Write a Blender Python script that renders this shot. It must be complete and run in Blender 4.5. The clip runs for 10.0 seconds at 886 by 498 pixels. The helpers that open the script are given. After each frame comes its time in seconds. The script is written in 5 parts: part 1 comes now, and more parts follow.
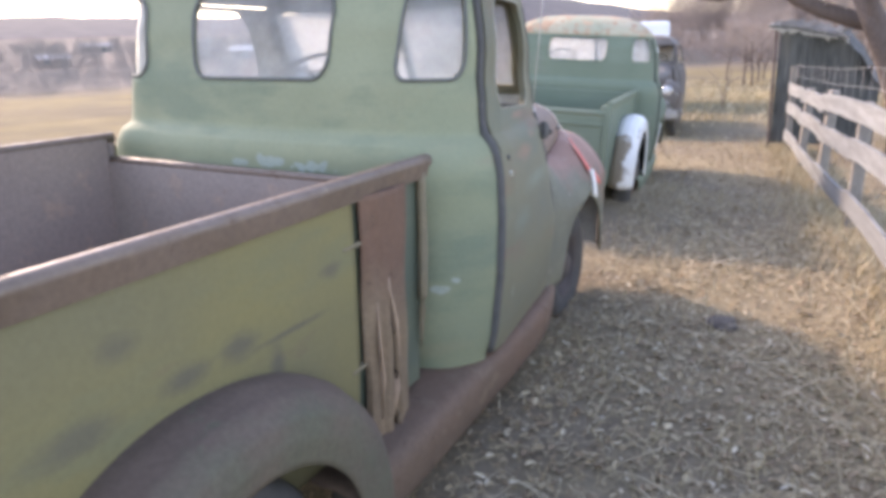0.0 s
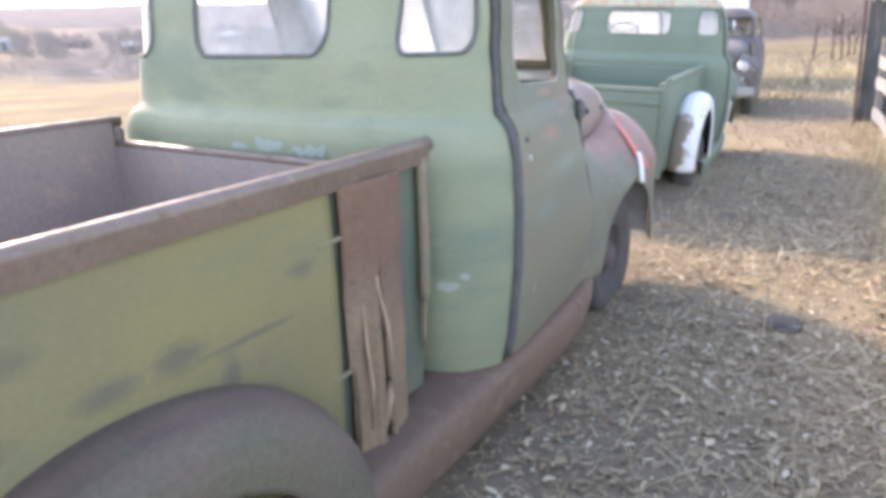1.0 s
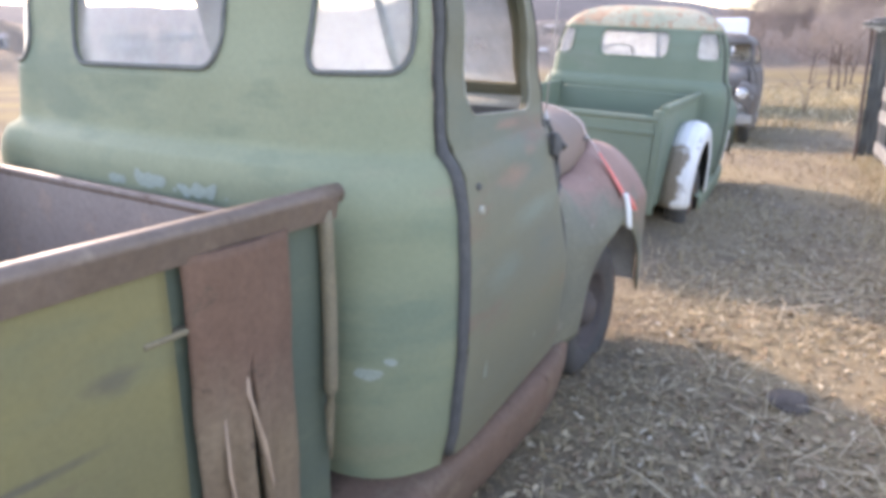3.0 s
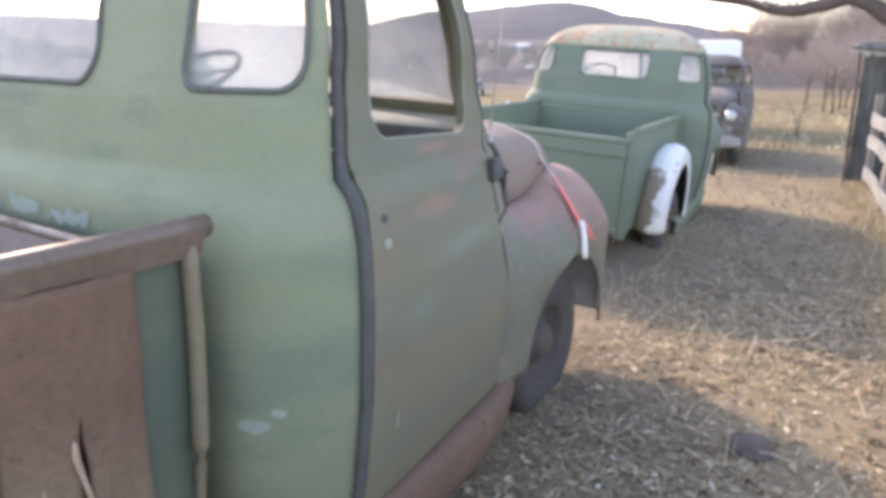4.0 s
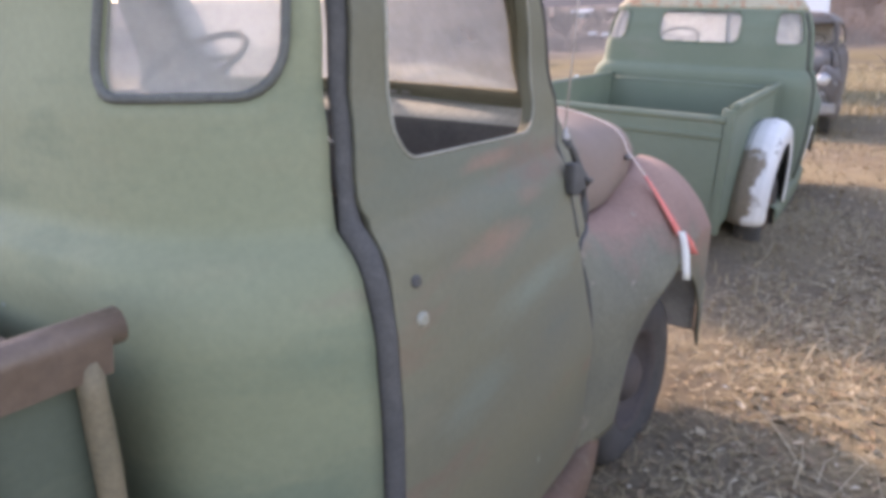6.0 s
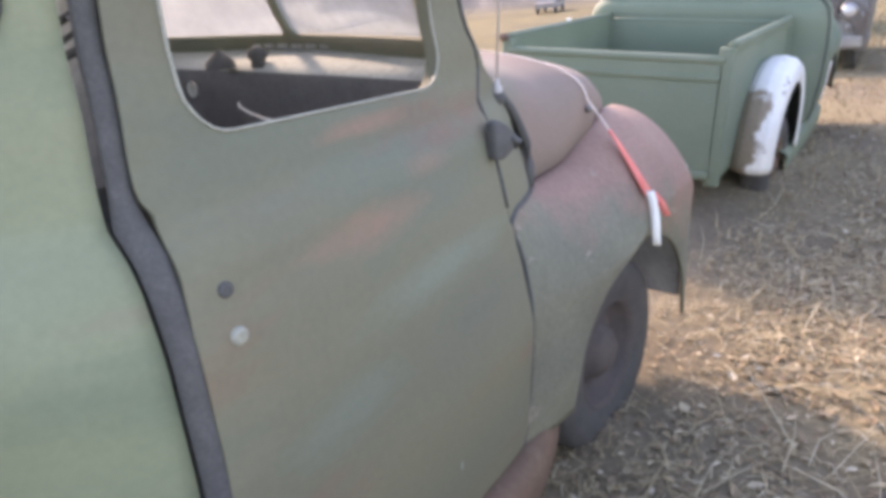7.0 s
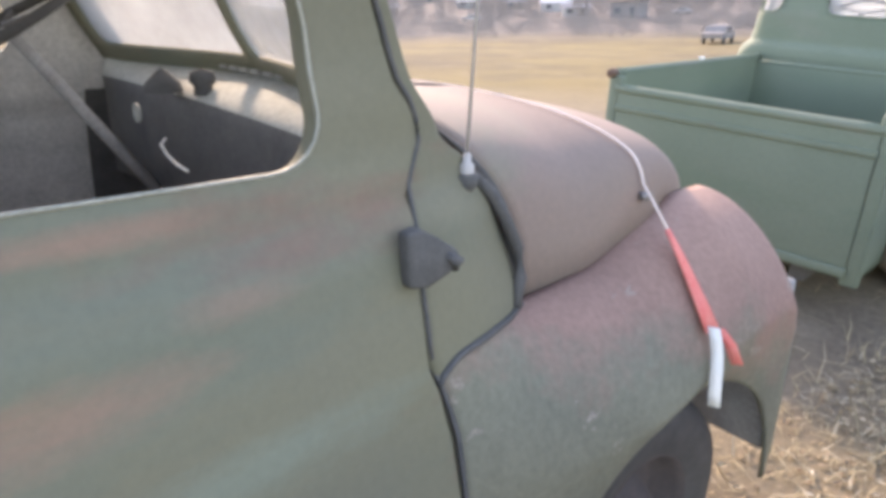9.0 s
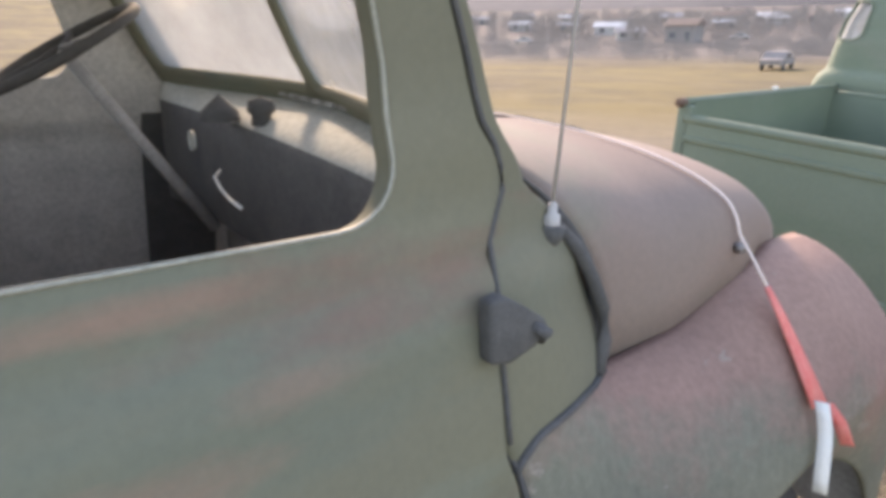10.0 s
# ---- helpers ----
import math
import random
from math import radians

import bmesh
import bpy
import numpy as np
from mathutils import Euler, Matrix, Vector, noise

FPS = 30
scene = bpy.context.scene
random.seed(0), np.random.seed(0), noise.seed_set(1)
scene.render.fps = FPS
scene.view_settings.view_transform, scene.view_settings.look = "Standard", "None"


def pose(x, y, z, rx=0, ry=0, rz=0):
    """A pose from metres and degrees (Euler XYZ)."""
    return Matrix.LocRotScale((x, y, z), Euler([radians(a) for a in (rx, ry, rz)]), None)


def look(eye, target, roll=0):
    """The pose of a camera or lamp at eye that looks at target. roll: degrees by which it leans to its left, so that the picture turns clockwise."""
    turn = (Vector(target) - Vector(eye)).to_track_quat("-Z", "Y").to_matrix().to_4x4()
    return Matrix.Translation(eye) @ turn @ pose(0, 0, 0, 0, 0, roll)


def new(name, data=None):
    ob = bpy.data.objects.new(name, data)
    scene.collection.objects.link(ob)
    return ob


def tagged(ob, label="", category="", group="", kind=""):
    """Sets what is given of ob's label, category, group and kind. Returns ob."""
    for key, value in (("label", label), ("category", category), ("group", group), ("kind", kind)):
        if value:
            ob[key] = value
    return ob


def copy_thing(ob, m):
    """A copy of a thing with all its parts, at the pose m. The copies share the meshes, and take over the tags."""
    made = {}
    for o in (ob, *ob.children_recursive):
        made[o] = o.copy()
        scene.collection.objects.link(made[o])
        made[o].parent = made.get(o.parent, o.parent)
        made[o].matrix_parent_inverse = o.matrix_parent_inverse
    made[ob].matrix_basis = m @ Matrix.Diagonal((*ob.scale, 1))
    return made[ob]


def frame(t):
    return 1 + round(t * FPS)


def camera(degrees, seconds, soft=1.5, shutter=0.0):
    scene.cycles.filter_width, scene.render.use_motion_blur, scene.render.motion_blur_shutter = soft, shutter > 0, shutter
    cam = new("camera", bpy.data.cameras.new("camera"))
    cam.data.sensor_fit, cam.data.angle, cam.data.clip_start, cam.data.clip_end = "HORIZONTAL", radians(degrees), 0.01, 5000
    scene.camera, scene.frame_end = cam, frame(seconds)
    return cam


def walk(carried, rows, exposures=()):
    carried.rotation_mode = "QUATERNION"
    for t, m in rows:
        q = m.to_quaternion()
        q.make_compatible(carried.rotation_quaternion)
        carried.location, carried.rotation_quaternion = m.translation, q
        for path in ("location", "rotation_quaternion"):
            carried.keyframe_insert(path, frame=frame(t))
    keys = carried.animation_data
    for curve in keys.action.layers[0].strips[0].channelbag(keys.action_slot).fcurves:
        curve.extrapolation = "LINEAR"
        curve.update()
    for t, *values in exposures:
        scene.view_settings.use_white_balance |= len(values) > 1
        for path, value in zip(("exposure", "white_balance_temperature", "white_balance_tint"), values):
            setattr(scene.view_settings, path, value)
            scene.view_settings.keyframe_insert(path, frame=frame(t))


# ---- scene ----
cam = camera(66.1, 10.0, soft=4.3)
PATH = [
    (0, (0.262, 0.632, 1.633), (-0.694, 2.291, 1.056), -2.3),
    (0.5, (0.201, 0.687, 1.623), (-0.691, 2.334, 0.922), -2.2),
    (1, (0.314, 0.953, 1.59), (-0.805, 2.491, 0.971), -3.5),
    (1.5, (0.315, 1.085, 1.589), (-0.856, 2.547, 0.891), -4.6),
    (2, (0.166, 1.192, 1.611), (-0.831, 2.835, 1.057), -0.9),
    (2.5, (0.115, 1.355, 1.589), (-0.981, 2.918, 0.993), -1.9),
    (4, (0.224, 1.807, 1.576), (-0.882, 3.383, 1.036), -0.2),
    (4.5, (0.047, 1.961, 1.567), (-1.068, 3.502, 0.947), -0.8),
    (5, (0.029, 2.134, 1.542), (-1.286, 3.462, 0.828), -2.8),
    (5.5, (0.041, 2.276, 1.588), (-1.473, 3.427, 0.969), -2.6),
    (6, (-0.119, 2.299, 1.582), (-1.358, 3.746, 0.972), -2.6),
    (7.5, (-0.054, 2.855, 1.526), (-1.356, 4.171, 0.768), -6.4),
    (8, (-0.163, 2.972, 1.542), (-1.457, 4.335, 0.861), -2.6),
    (8.5, (-0.278, 3.152, 1.524), (-1.487, 4.519, 0.706), -1.4),
    (9, (-0.233, 3.343, 1.532), (-1.77, 4.435, 0.863), -1.4),
    (9.5, (-0.256, 3.433, 1.542), (-1.846, 4.439, 0.863), -2.3),
    (10, (-0.377, 3.383, 1.544), (-2.001, 4.377, 0.933), -0.7),
]
LIGHT = [(0.0, 2.43, 7880, 28), (0.5, 2.43, 7980, 29), (1.0, 2.84, 7780, 27), (1.5, 2.48, 7880, 29), (2.5, 2.64, 7780, 27), (4.0, 2.43, 7840, 27), (4.5, 2.43, 8040, 28), (5.0, 2.84, 8140, 34), (5.5, 2.63, 8140, 33), (6.0, 2.23, 8240, 33), (7.5, 2.61, 8100, 28), (8.5, 2.5, 8300, 26), (9.0, 2.5, 8300, 26), (9.5, 2.55, 8200, 24), (10.0, 2.25, 8600, 25)]
walk(cam, [(t, look(eye, target, roll)) for t, eye, target, roll in PATH], LIGHT)

# ---- world, sun, exposure ----
SUN_AZ, SUN_EL = 70.0, 30.0          # degrees to the left of +y, and above the horizon
world = bpy.data.worlds.new("world")
scene.world = world
world.use_nodes = True
wn = world.node_tree.nodes
sky = wn.new("ShaderNodeTexSky")
sky.sky_type, sky.sun_disc = "NISHITA", False
sky.sun_elevation, sky.sun_rotation = radians(SUN_EL), radians(-SUN_AZ)
sky.air_density, sky.dust_density, sky.ozone_density = 1.0, 0.8, 2.0
world.node_tree.links.new(sky.outputs[0], wn["Background"].inputs[0])
wn["Background"].inputs[1].default_value = 0.15
sun_lamp = bpy.data.lights.new("sun", "SUN")
sun_lamp.energy, sun_lamp.angle, sun_lamp.color = 1.1, radians(5.0), (1.0, 0.92, 0.80)
sun = new("sun", sun_lamp)
el, az = radians(SUN_EL), radians(SUN_AZ)
to_sun = Vector((-math.sin(az) * math.cos(el), math.cos(az) * math.cos(el), math.sin(el)))
sun.matrix_world = look(to_sun * 50, (0, 0, 0))


# ---- materials ----
def material(name, rough=0.6, metal=0.0):
    m = bpy.data.materials.new(name)
    m.use_nodes = True
    b = m.node_tree.nodes["Principled BSDF"]
    b.inputs["Roughness"].default_value, b.inputs["Metallic"].default_value = rough, metal
    return m, m.node_tree, b


def noise_node(nt, scale, detail=4.0, rough=0.6, coords="Object", stretch=(1, 1, 1)):
    tc = nt.nodes.new("ShaderNodeTexCoord")
    mp = nt.nodes.new("ShaderNodeMapping")
    mp.inputs["Scale"].default_value = stretch
    n = nt.nodes.new("ShaderNodeTexNoise")
    n.inputs["Scale"].default_value, n.inputs["Detail"].default_value, n.inputs["Roughness"].default_value = scale, detail, rough
    nt.links.new(tc.outputs[coords], mp.inputs[0])
    nt.links.new(mp.outputs[0], n.inputs["Vector"])
    return n.outputs["Fac"]


def ramp(nt, fac, *stops):
    r = nt.nodes.new("ShaderNodeValToRGB")
    els = r.color_ramp.elements
    while len(els) < len(stops):
        els.new(0.5)
    for e, (p, c) in zip(els, stops):
        e.position = p
        e.color = (*c, 1) if len(c) == 3 else c
    nt.links.new(fac, r.inputs[0])
    return r.outputs[0]


def blend(nt, fac, a, b, kind="MIX"):
    mx = nt.nodes.new("ShaderNodeMix")
    mx.data_type, mx.blend_type = "RGBA", kind
    for socket, v in ((mx.inputs[0], fac), (mx.inputs[6], a), (mx.inputs[7], b)):
        if isinstance(v, bpy.types.NodeSocket):
            nt.links.new(v, socket)
        elif isinstance(v, (int, float)):
            socket.default_value = v
        else:
            socket.default_value = (*v, 1)
    return mx.outputs[2]


def bump(nt, bsdf, height, strength=0.3, distance=0.01):
    bp = nt.nodes.new("ShaderNodeBump")
    bp.inputs["Strength"].default_value, bp.inputs["Distance"].default_value = strength, distance
    nt.links.new(height, bp.inputs["Height"])
    nt.links.new(bp.outputs[0], bsdf.inputs["Normal"])


W2, W3 = (0, 0, 0), (1, 1, 1)


def paint(name, base, faded, under, rust=(0.176, 0.104, 0.072), wear=0.62, under_at=0.58, rough=0.5, streak=(1, 1, 1)):
    """Old car enamel: two tones of fading, a primer or older coat that shows through, rust where it is worn."""
    m, nt, b = material(name, rough)
    big = noise_node(nt, 1.7, 3, 0.5, stretch=streak)
    mid = noise_node(nt, 5.0, 6, 0.65, stretch=streak)
    fine = noise_node(nt, 55.0, 6, 0.7)
    col = blend(nt, ramp(nt, big, (0.35, W2), (0.65, W3)), base, faded)
    col = blend(nt, ramp(nt, mid, (under_at, W2), (under_at + 0.07, W3)), col, under)
    spots = noise_node(nt, 12.0, 8, 0.75)
    col = blend(nt, ramp(nt, spots, (wear, W2), (wear + 0.05, W3)), col, rust)
    col = blend(nt, 0.35, col, ramp(nt, fine, (0.3, (0.25, 0.25, 0.25)), (0.7, (0.75, 0.75, 0.75))), "OVERLAY")
    nt.links.new(col, b.inputs["Base Color"])
    nt.links.new(ramp(nt, spots, (0.4, (rough, rough, rough)), (0.7, (0.9, 0.9, 0.9))), b.inputs["Roughness"])
    bump(nt, b, spots, 0.12, 0.004)
    return m


def plain(name, a, bcol, scale=8.0, rough=0.7, metal=0.0, relief=0.2, stretch=(1, 1, 1), coords="Object"):
    m, nt, b = material(name, rough, metal)
    n1 = noise_node(nt, scale, 6, 0.65, coords, stretch)
    n2 = noise_node(nt, scale * 9, 4, 0.6, coords, stretch)
    col = blend(nt, ramp(nt, n1, (0.3, W2), (0.7, W3)), a, bcol)
    col = blend(nt, 0.4, col, ramp(nt, n2, (0.3, (0.3, 0.3, 0.3)), (0.7, (0.7, 0.7, 0.7))), "OVERLAY")
    nt.links.new(col, b.inputs["Base Color"])
    bump(nt, b, n2, relief, 0.004)
    return m


def two_tone(name, high, low, scrape, weights, edge, blur=0.10, rough=0.55, also=None):
    """Two coats that meet along a wavering line: weights times the place, against edge."""
    m, nt, b = material(name, rough)
    b.inputs["Specular IOR Level"].default_value = 0.35
    tc = nt.nodes.new("ShaderNodeTexCoord")
    dot = nt.nodes.new("ShaderNodeVectorMath")
    dot.operation = "DOT_PRODUCT"
    dot.inputs[1].default_value = weights
    nt.links.new(tc.outputs["Object"], dot.inputs[0])
    wob = noise_node(nt, 4.5, 7, 0.7)
    add = nt.nodes.new("ShaderNodeMath")
    add.operation = "MULTIPLY_ADD"
    nt.links.new(wob, add.inputs[0])
    add.inputs[1].default_value = 0.55
    nt.links.new(dot.outputs["Value"], add.inputs[2])
    if also:
        second = nt.nodes.new("ShaderNodeVectorMath")
        second.operation = "DOT_PRODUCT"
        second.inputs[1].default_value = also[:3]
        nt.links.new(tc.outputs["Object"], second.inputs[0])
        shift = nt.nodes.new("ShaderNodeMath")
        shift.operation = "ADD"
        shift.inputs[1].default_value = edge - also[3]
        nt.links.new(second.outputs["Value"], shift.inputs[0])
        top = nt.nodes.new("ShaderNodeMath")
        top.operation = "MAXIMUM"
        nt.links.new(shift.outputs[0], top.inputs[0])
        nt.links.new(dot.outputs["Value"], top.inputs[1])
        nt.links.new(top.outputs[0], add.inputs[2])
    mr = nt.nodes.new("ShaderNodeMapRange")
    mr.inputs["From Min"].default_value, mr.inputs["From Max"].default_value = edge + 0.275 - blur, edge + 0.275 + blur
    nt.links.new(add.outputs[0], mr.inputs["Value"])
    fine = noise_node(nt, 60.0, 6, 0.7)
    big = noise_node(nt, 2.3, 4, 0.6)
    col = blend(nt, mr.outputs[0], blend(nt, ramp(nt, big, (0.4, W2), (0.6, W3)), low, tuple(0.8 * c for c in low)), blend(nt, ramp(nt, big, (0.35, W2), (0.65, W3)), high, tuple(1.2 * c for c in high)))
    worn = noise_node(nt, 8.0, 8, 0.75, stretch=(1, 0.6, 1))
    col = blend(nt, ramp(nt, worn, (0.60, W2), (0.66, W3)), col, scrape)
    col = blend(nt, 0.35, col, ramp(nt, fine, (0.3, (0.25, 0.25, 0.25)), (0.7, (0.75, 0.75, 0.75))), "OVERLAY")
    nt.links.new(col, b.inputs["Base Color"])
    bump(nt, b, worn, 0.12, 0.004)
    return m


def half_of(nt, value):
    h = nt.nodes.new("ShaderNodeMath")
    h.operation = "MULTIPLY"
    h.inputs[1].default_value = 0.5
    nt.links.new(value, h.inputs[0])
    return h.outputs[0]


def smeared(name, base, faded, smears, rough=0.72, streaks=()):
    """A flat old coat with long soft smears of other coats along the panel."""
    m, nt, b = material(name, rough)
    b.inputs["Specular IOR Level"].default_value = 0.32
    col = blend(nt, ramp(nt, noise_node(nt, 1.5, 3, 0.5), (0.35, W2), (0.65, W3)), base, faded)
    for k, (c, at, amount) in enumerate(smears):
        tc = nt.nodes.new("ShaderNodeTexCoord")
        mp = nt.nodes.new("ShaderNodeMapping")
        mp.inputs["Location"].default_value = (3.1 * k, 1.7 * k, 0.6 * k)
        mp.inputs["Rotation"].default_value = (radians(-6), 0, 0)
        mp.inputs["Scale"].default_value = (1, 0.9, 3.2)
        n = nt.nodes.new("ShaderNodeTexNoise")
        n.inputs["Scale"].default_value, n.inputs["Detail"].default_value, n.inputs["Roughness"].default_value = 1.6, 5, 0.6
        nt.links.new(tc.outputs["Object"], mp.inputs[0])
        nt.links.new(mp.outputs[0], n.inputs["Vector"])
        col = blend(nt, ramp(nt, n.outputs["Fac"], (at, W2), (at + 0.14, (amount,) * 3)), col, c)
    for y, z, hy, hz, c, amount in streaks:
        tc, off, leng = nt.nodes.new("ShaderNodeTexCoord"), nt.nodes.new("ShaderNodeMapping"), nt.nodes.new("ShaderNodeVectorMath")
        off.inputs["Location"].default_value = (0, -y / hy, -z / hz)
        off.inputs["Scale"].default_value = (0, 1 / hy, 1 / hz)
        leng.operation = "LENGTH"
        nt.links.new(tc.outputs["Object"], off.inputs[0])
        nt.links.new(off.outputs[0], leng.inputs[0])
        sm = nt.nodes.new("ShaderNodeMath")
        sm.operation = "MULTIPLY_ADD"
        sm.inputs[1].default_value = 1.9
        nt.links.new(noise_node(nt, 11.0, 9, 0.75, stretch=(1, 0.35, 1.8)), sm.inputs[0])
        nt.links.new(leng.outputs["Value"], sm.inputs[2])
        col = blend(nt, ramp(nt, half_of(nt, sm.outputs[0]), (0.58, (amount,) * 3), (0.98, W2)), col, c)
    spots = noise_node(nt, 14.0, 8, 0.75)
    col = blend(nt, ramp(nt, spots, (0.70, W2), (0.74, W3)), col, (0.256, 0.160, 0.128))
    fine = noise_node(nt, 70.0, 6, 0.7)
    col = blend(nt, 0.16, col, ramp(nt, fine, (0.3, (0.28, 0.28, 0.28)), (0.7, (0.72, 0.72, 0.72))), "OVERLAY")
    nt.links.new(col, b.inputs["Base Color"])
    bump(nt, b, spots, 0.08, 0.004)
    return m


GREEN = smeared("old_green_enamel", (0.194, 0.218, 0.138), (0.251, 0.273, 0.175), (((0.243, 0.245, 0.156), 0.54, 0.7), ((0.138, 0.179, 0.123), 0.50, 0.7), ((0.251, 0.193, 0.154), 0.64, 0.6)))
RED_RUB, TEAL_RUB, SOOT = (0.313, 0.175, 0.129), (0.193, 0.248, 0.202), (0.100, 0.092, 0.068)
OLIVE = smeared("olive_overspray", (0.168, 0.162, 0.108), (0.154, 0.153, 0.114), (((0.125, 0.153, 0.120), 0.53, 0.5), ((0.220, 0.109, 0.084), 0.58, 0.6), ((0.207, 0.196, 0.137), 0.58, 0.6)), streaks=((0.585, 1.215, 0.20, 0.045, RED_RUB, 0.5), (0.64, 1.367, 0.17, 0.022, RED_RUB, 0.55), (0.76, 1.07, 0.30, 0.055, TEAL_RUB, 0.4), (0.78, 1.27, 0.10, 0.03, RED_RUB, 0.35), (0.45, 0.95, 0.2, 0.06, TEAL_RUB, 0.3)))
BEDPAINT = smeared("yellowed_olive_enamel", (0.187, 0.162, 0.071), (0.155, 0.141, 0.078), (((0.133, 0.141, 0.085), 0.54, 0.45), ((0.151, 0.107, 0.072), 0.60, 0.8)), streaks=((-1.12, 0.97, 0.08, 0.045, SOOT, 0.8), (-1.28, 0.965, 0.09, 0.035, SOOT, 0.8), (-0.99, 0.87, 0.035, 0.07, SOOT, 0.8), (-0.91, 0.76, 0.07, 0.045, SOOT, 0.8), (-1.54, 0.955, 0.11, 0.045, SOOT, 0.7), (-1.43, 1.09, 0.06, 0.035, SOOT, 0.6), (-0.74, 1.045, 0.06, 0.03, SOOT, 0.7), (-0.92, 0.94, 0.16, 0.012, SOOT, 0.8)))
MAROON = smeared("faded_maroon_primer", (0.245, 0.181, 0.149), (0.222, 0.178, 0.149), (((0.205, 0.190, 0.144), 0.54, 0.8), ((0.277, 0.186, 0.152), 0.55, 0.7)), 0.85)
FENDER = two_tone("fender_mixed_primer", (0.261, 0.159, 0.125), (0.181, 0.181, 0.132), (0.304, 0.267, 0.221), (-0.9, 0.35, 1.0), 0.77, rough=0.75)
REARFEN = two_tone("brown_green_fender", (0.085, 0.094, 0.060), (0.127, 0.090, 0.069), (0.092, 0.094, 0.062), (2.2, 0.0, 0.0), 2.16, 0.16, 0.85)
# Dark green paint, deepened in colour for the recess's shade.
DARKGREEN = smeared("recess_shaded_green_enamel", (0.083, 0.103, 0.074), (0.103, 0.123, 0.089), (((0.160, 0.169, 0.110), 0.58, 0.6),))
RUSTY = paint("rusted_steel", (0.147, 0.089, 0.062), (0.116, 0.077, 0.054), (0.162, 0.112, 0.078), rust=(0.085, 0.052, 0.033), wear=0.60, rough=0.75)
RAILMAT = paint("worn_dark_rail", (0.131, 0.094, 0.069), (0.171, 0.122, 0.092), (0.202, 0.149, 0.108), rust=(0.100, 0.061, 0.039), wear=0.62, rough=0.28)
BEDIN = paint("worn_bed_steel", (0.205, 0.164, 0.143), (0.251, 0.202, 0.170), (0.283, 0.207, 0.162), wear=0.64, rough=0.6)
GREEN2 = smeared("bright_green_enamel", (0.133, 0.172, 0.122), (0.161, 0.200, 0.144), (((0.132, 0.178, 0.124), 0.52, 0.8), ((0.192, 0.205, 0.162), 0.60, 0.6), ((0.156, 0.138, 0.108), 0.63, 0.6)))
ROOFRUST = paint("sun_bleached_roof", (0.497, 0.423, 0.304), (0.276, 0.304, 0.212), (0.460, 0.304, 0.193), rust=(0.405, 0.221, 0.138), wear=0.54, under_at=0.52, rough=0.85)
WHITEFENDER = two_tone("peeling_white_paint", (0.626, 0.626, 0.598), (0.293, 0.239, 0.172), (0.202, 0.175, 0.156), (1.5, 0.0, -0.32), 1.05, 0.025, also=(0.25, 0.0, 1.5, 1.56))
GREYCAR = paint("weathered_grey_brown_paint", (0.131, 0.114, 0.098), (0.193, 0.177, 0.154), (0.136, 0.098, 0.074), wear=0.58, rough=0.75)
RUBBER = plain("dusty_black_rubber", (0.051, 0.051, 0.047), (0.081, 0.075, 0.070), 20, 0.8)
DARKRIM = plain("dusty_brown_rim", (0.062, 0.053, 0.051), (0.097, 0.078, 0.069), 14, 0.85)
# Darkened rubber tone that also paints shade into gaps and the lock hole.
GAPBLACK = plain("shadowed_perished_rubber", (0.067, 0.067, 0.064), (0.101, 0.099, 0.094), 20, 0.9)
SEAL = plain("perished_grey_rubber", (0.092, 0.099, 0.090), (0.138, 0.147, 0.129), 20, 0.8)
# Pale tone that paints the sill's thin gleam; the handle boss shares it.
SILL = plain("pale_gleam_metal", (0.331, 0.331, 0.274), (0.243, 0.245, 0.193), 20, 0.4)
# Sunlight on the dash top is painted pale, the shaded face below dark.
DASHTOP = plain("sunlit_dash_tone", (0.525, 0.536, 0.486), (0.411, 0.424, 0.387), 9, 0.92)
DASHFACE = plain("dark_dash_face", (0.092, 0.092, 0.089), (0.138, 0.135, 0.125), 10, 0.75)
# Lining coloured light grey, standing in for haze over the cab's inside.
LINING = plain("haze_grey_lining", (0.405, 0.396, 0.368), (0.552, 0.534, 0.497), 8, 0.9)
# Dark parts, lifted in colour for the same haze.
DARK = plain("haze_lifted_dark", (0.276, 0.270, 0.258), (0.405, 0.396, 0.368), 10, 0.85)
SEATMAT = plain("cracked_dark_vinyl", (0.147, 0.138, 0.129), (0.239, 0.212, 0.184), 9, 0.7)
CHROME = plain("dulled_chrome", (0.6, 0.6, 0.6), (0.45, 0.45, 0.44), 30, 0.25, 0.9, 0.05)
LENS = plain("clouded_lamp_lens", (0.66, 0.66, 0.64), (0.55, 0.55, 0.53), 30, 0.2, 0.3, 0.05)
PALE = plain("pale_bare_edge", (0.193, 0.156, 0.098), (0.147, 0.127, 0.081), 14, 0.7)
WOOD_SPLIT = plain("weathered_wood", (0.552, 0.386, 0.276), (0.368, 0.239, 0.184), 6, 0.9, 0, 0.5, (8, 8, 1))
WHITEBOARD = plain("whitewashed_board", (0.227, 0.236, 0.232), (0.125, 0.125, 0.123), 5, 0.9, 0, 0.5, (1, 0.2, 3))
POSTWOOD = plain("grey_post_wood", (0.202, 0.178, 0.149), (0.304, 0.273, 0.236), 7, 0.95, 0, 0.6, (6, 6, 1))
BARK = plain("brown_bark", (0.089, 0.067, 0.057), (0.151, 0.114, 0.101), 12, 0.95, 0, 0.7, (3, 3, 0.7))
STEM = plain("dark_shrub_stems", (0.153, 0.120, 0.101), (0.276, 0.212, 0.182), 12, 0.95, 0, 0.5, (3, 3, 0.7))
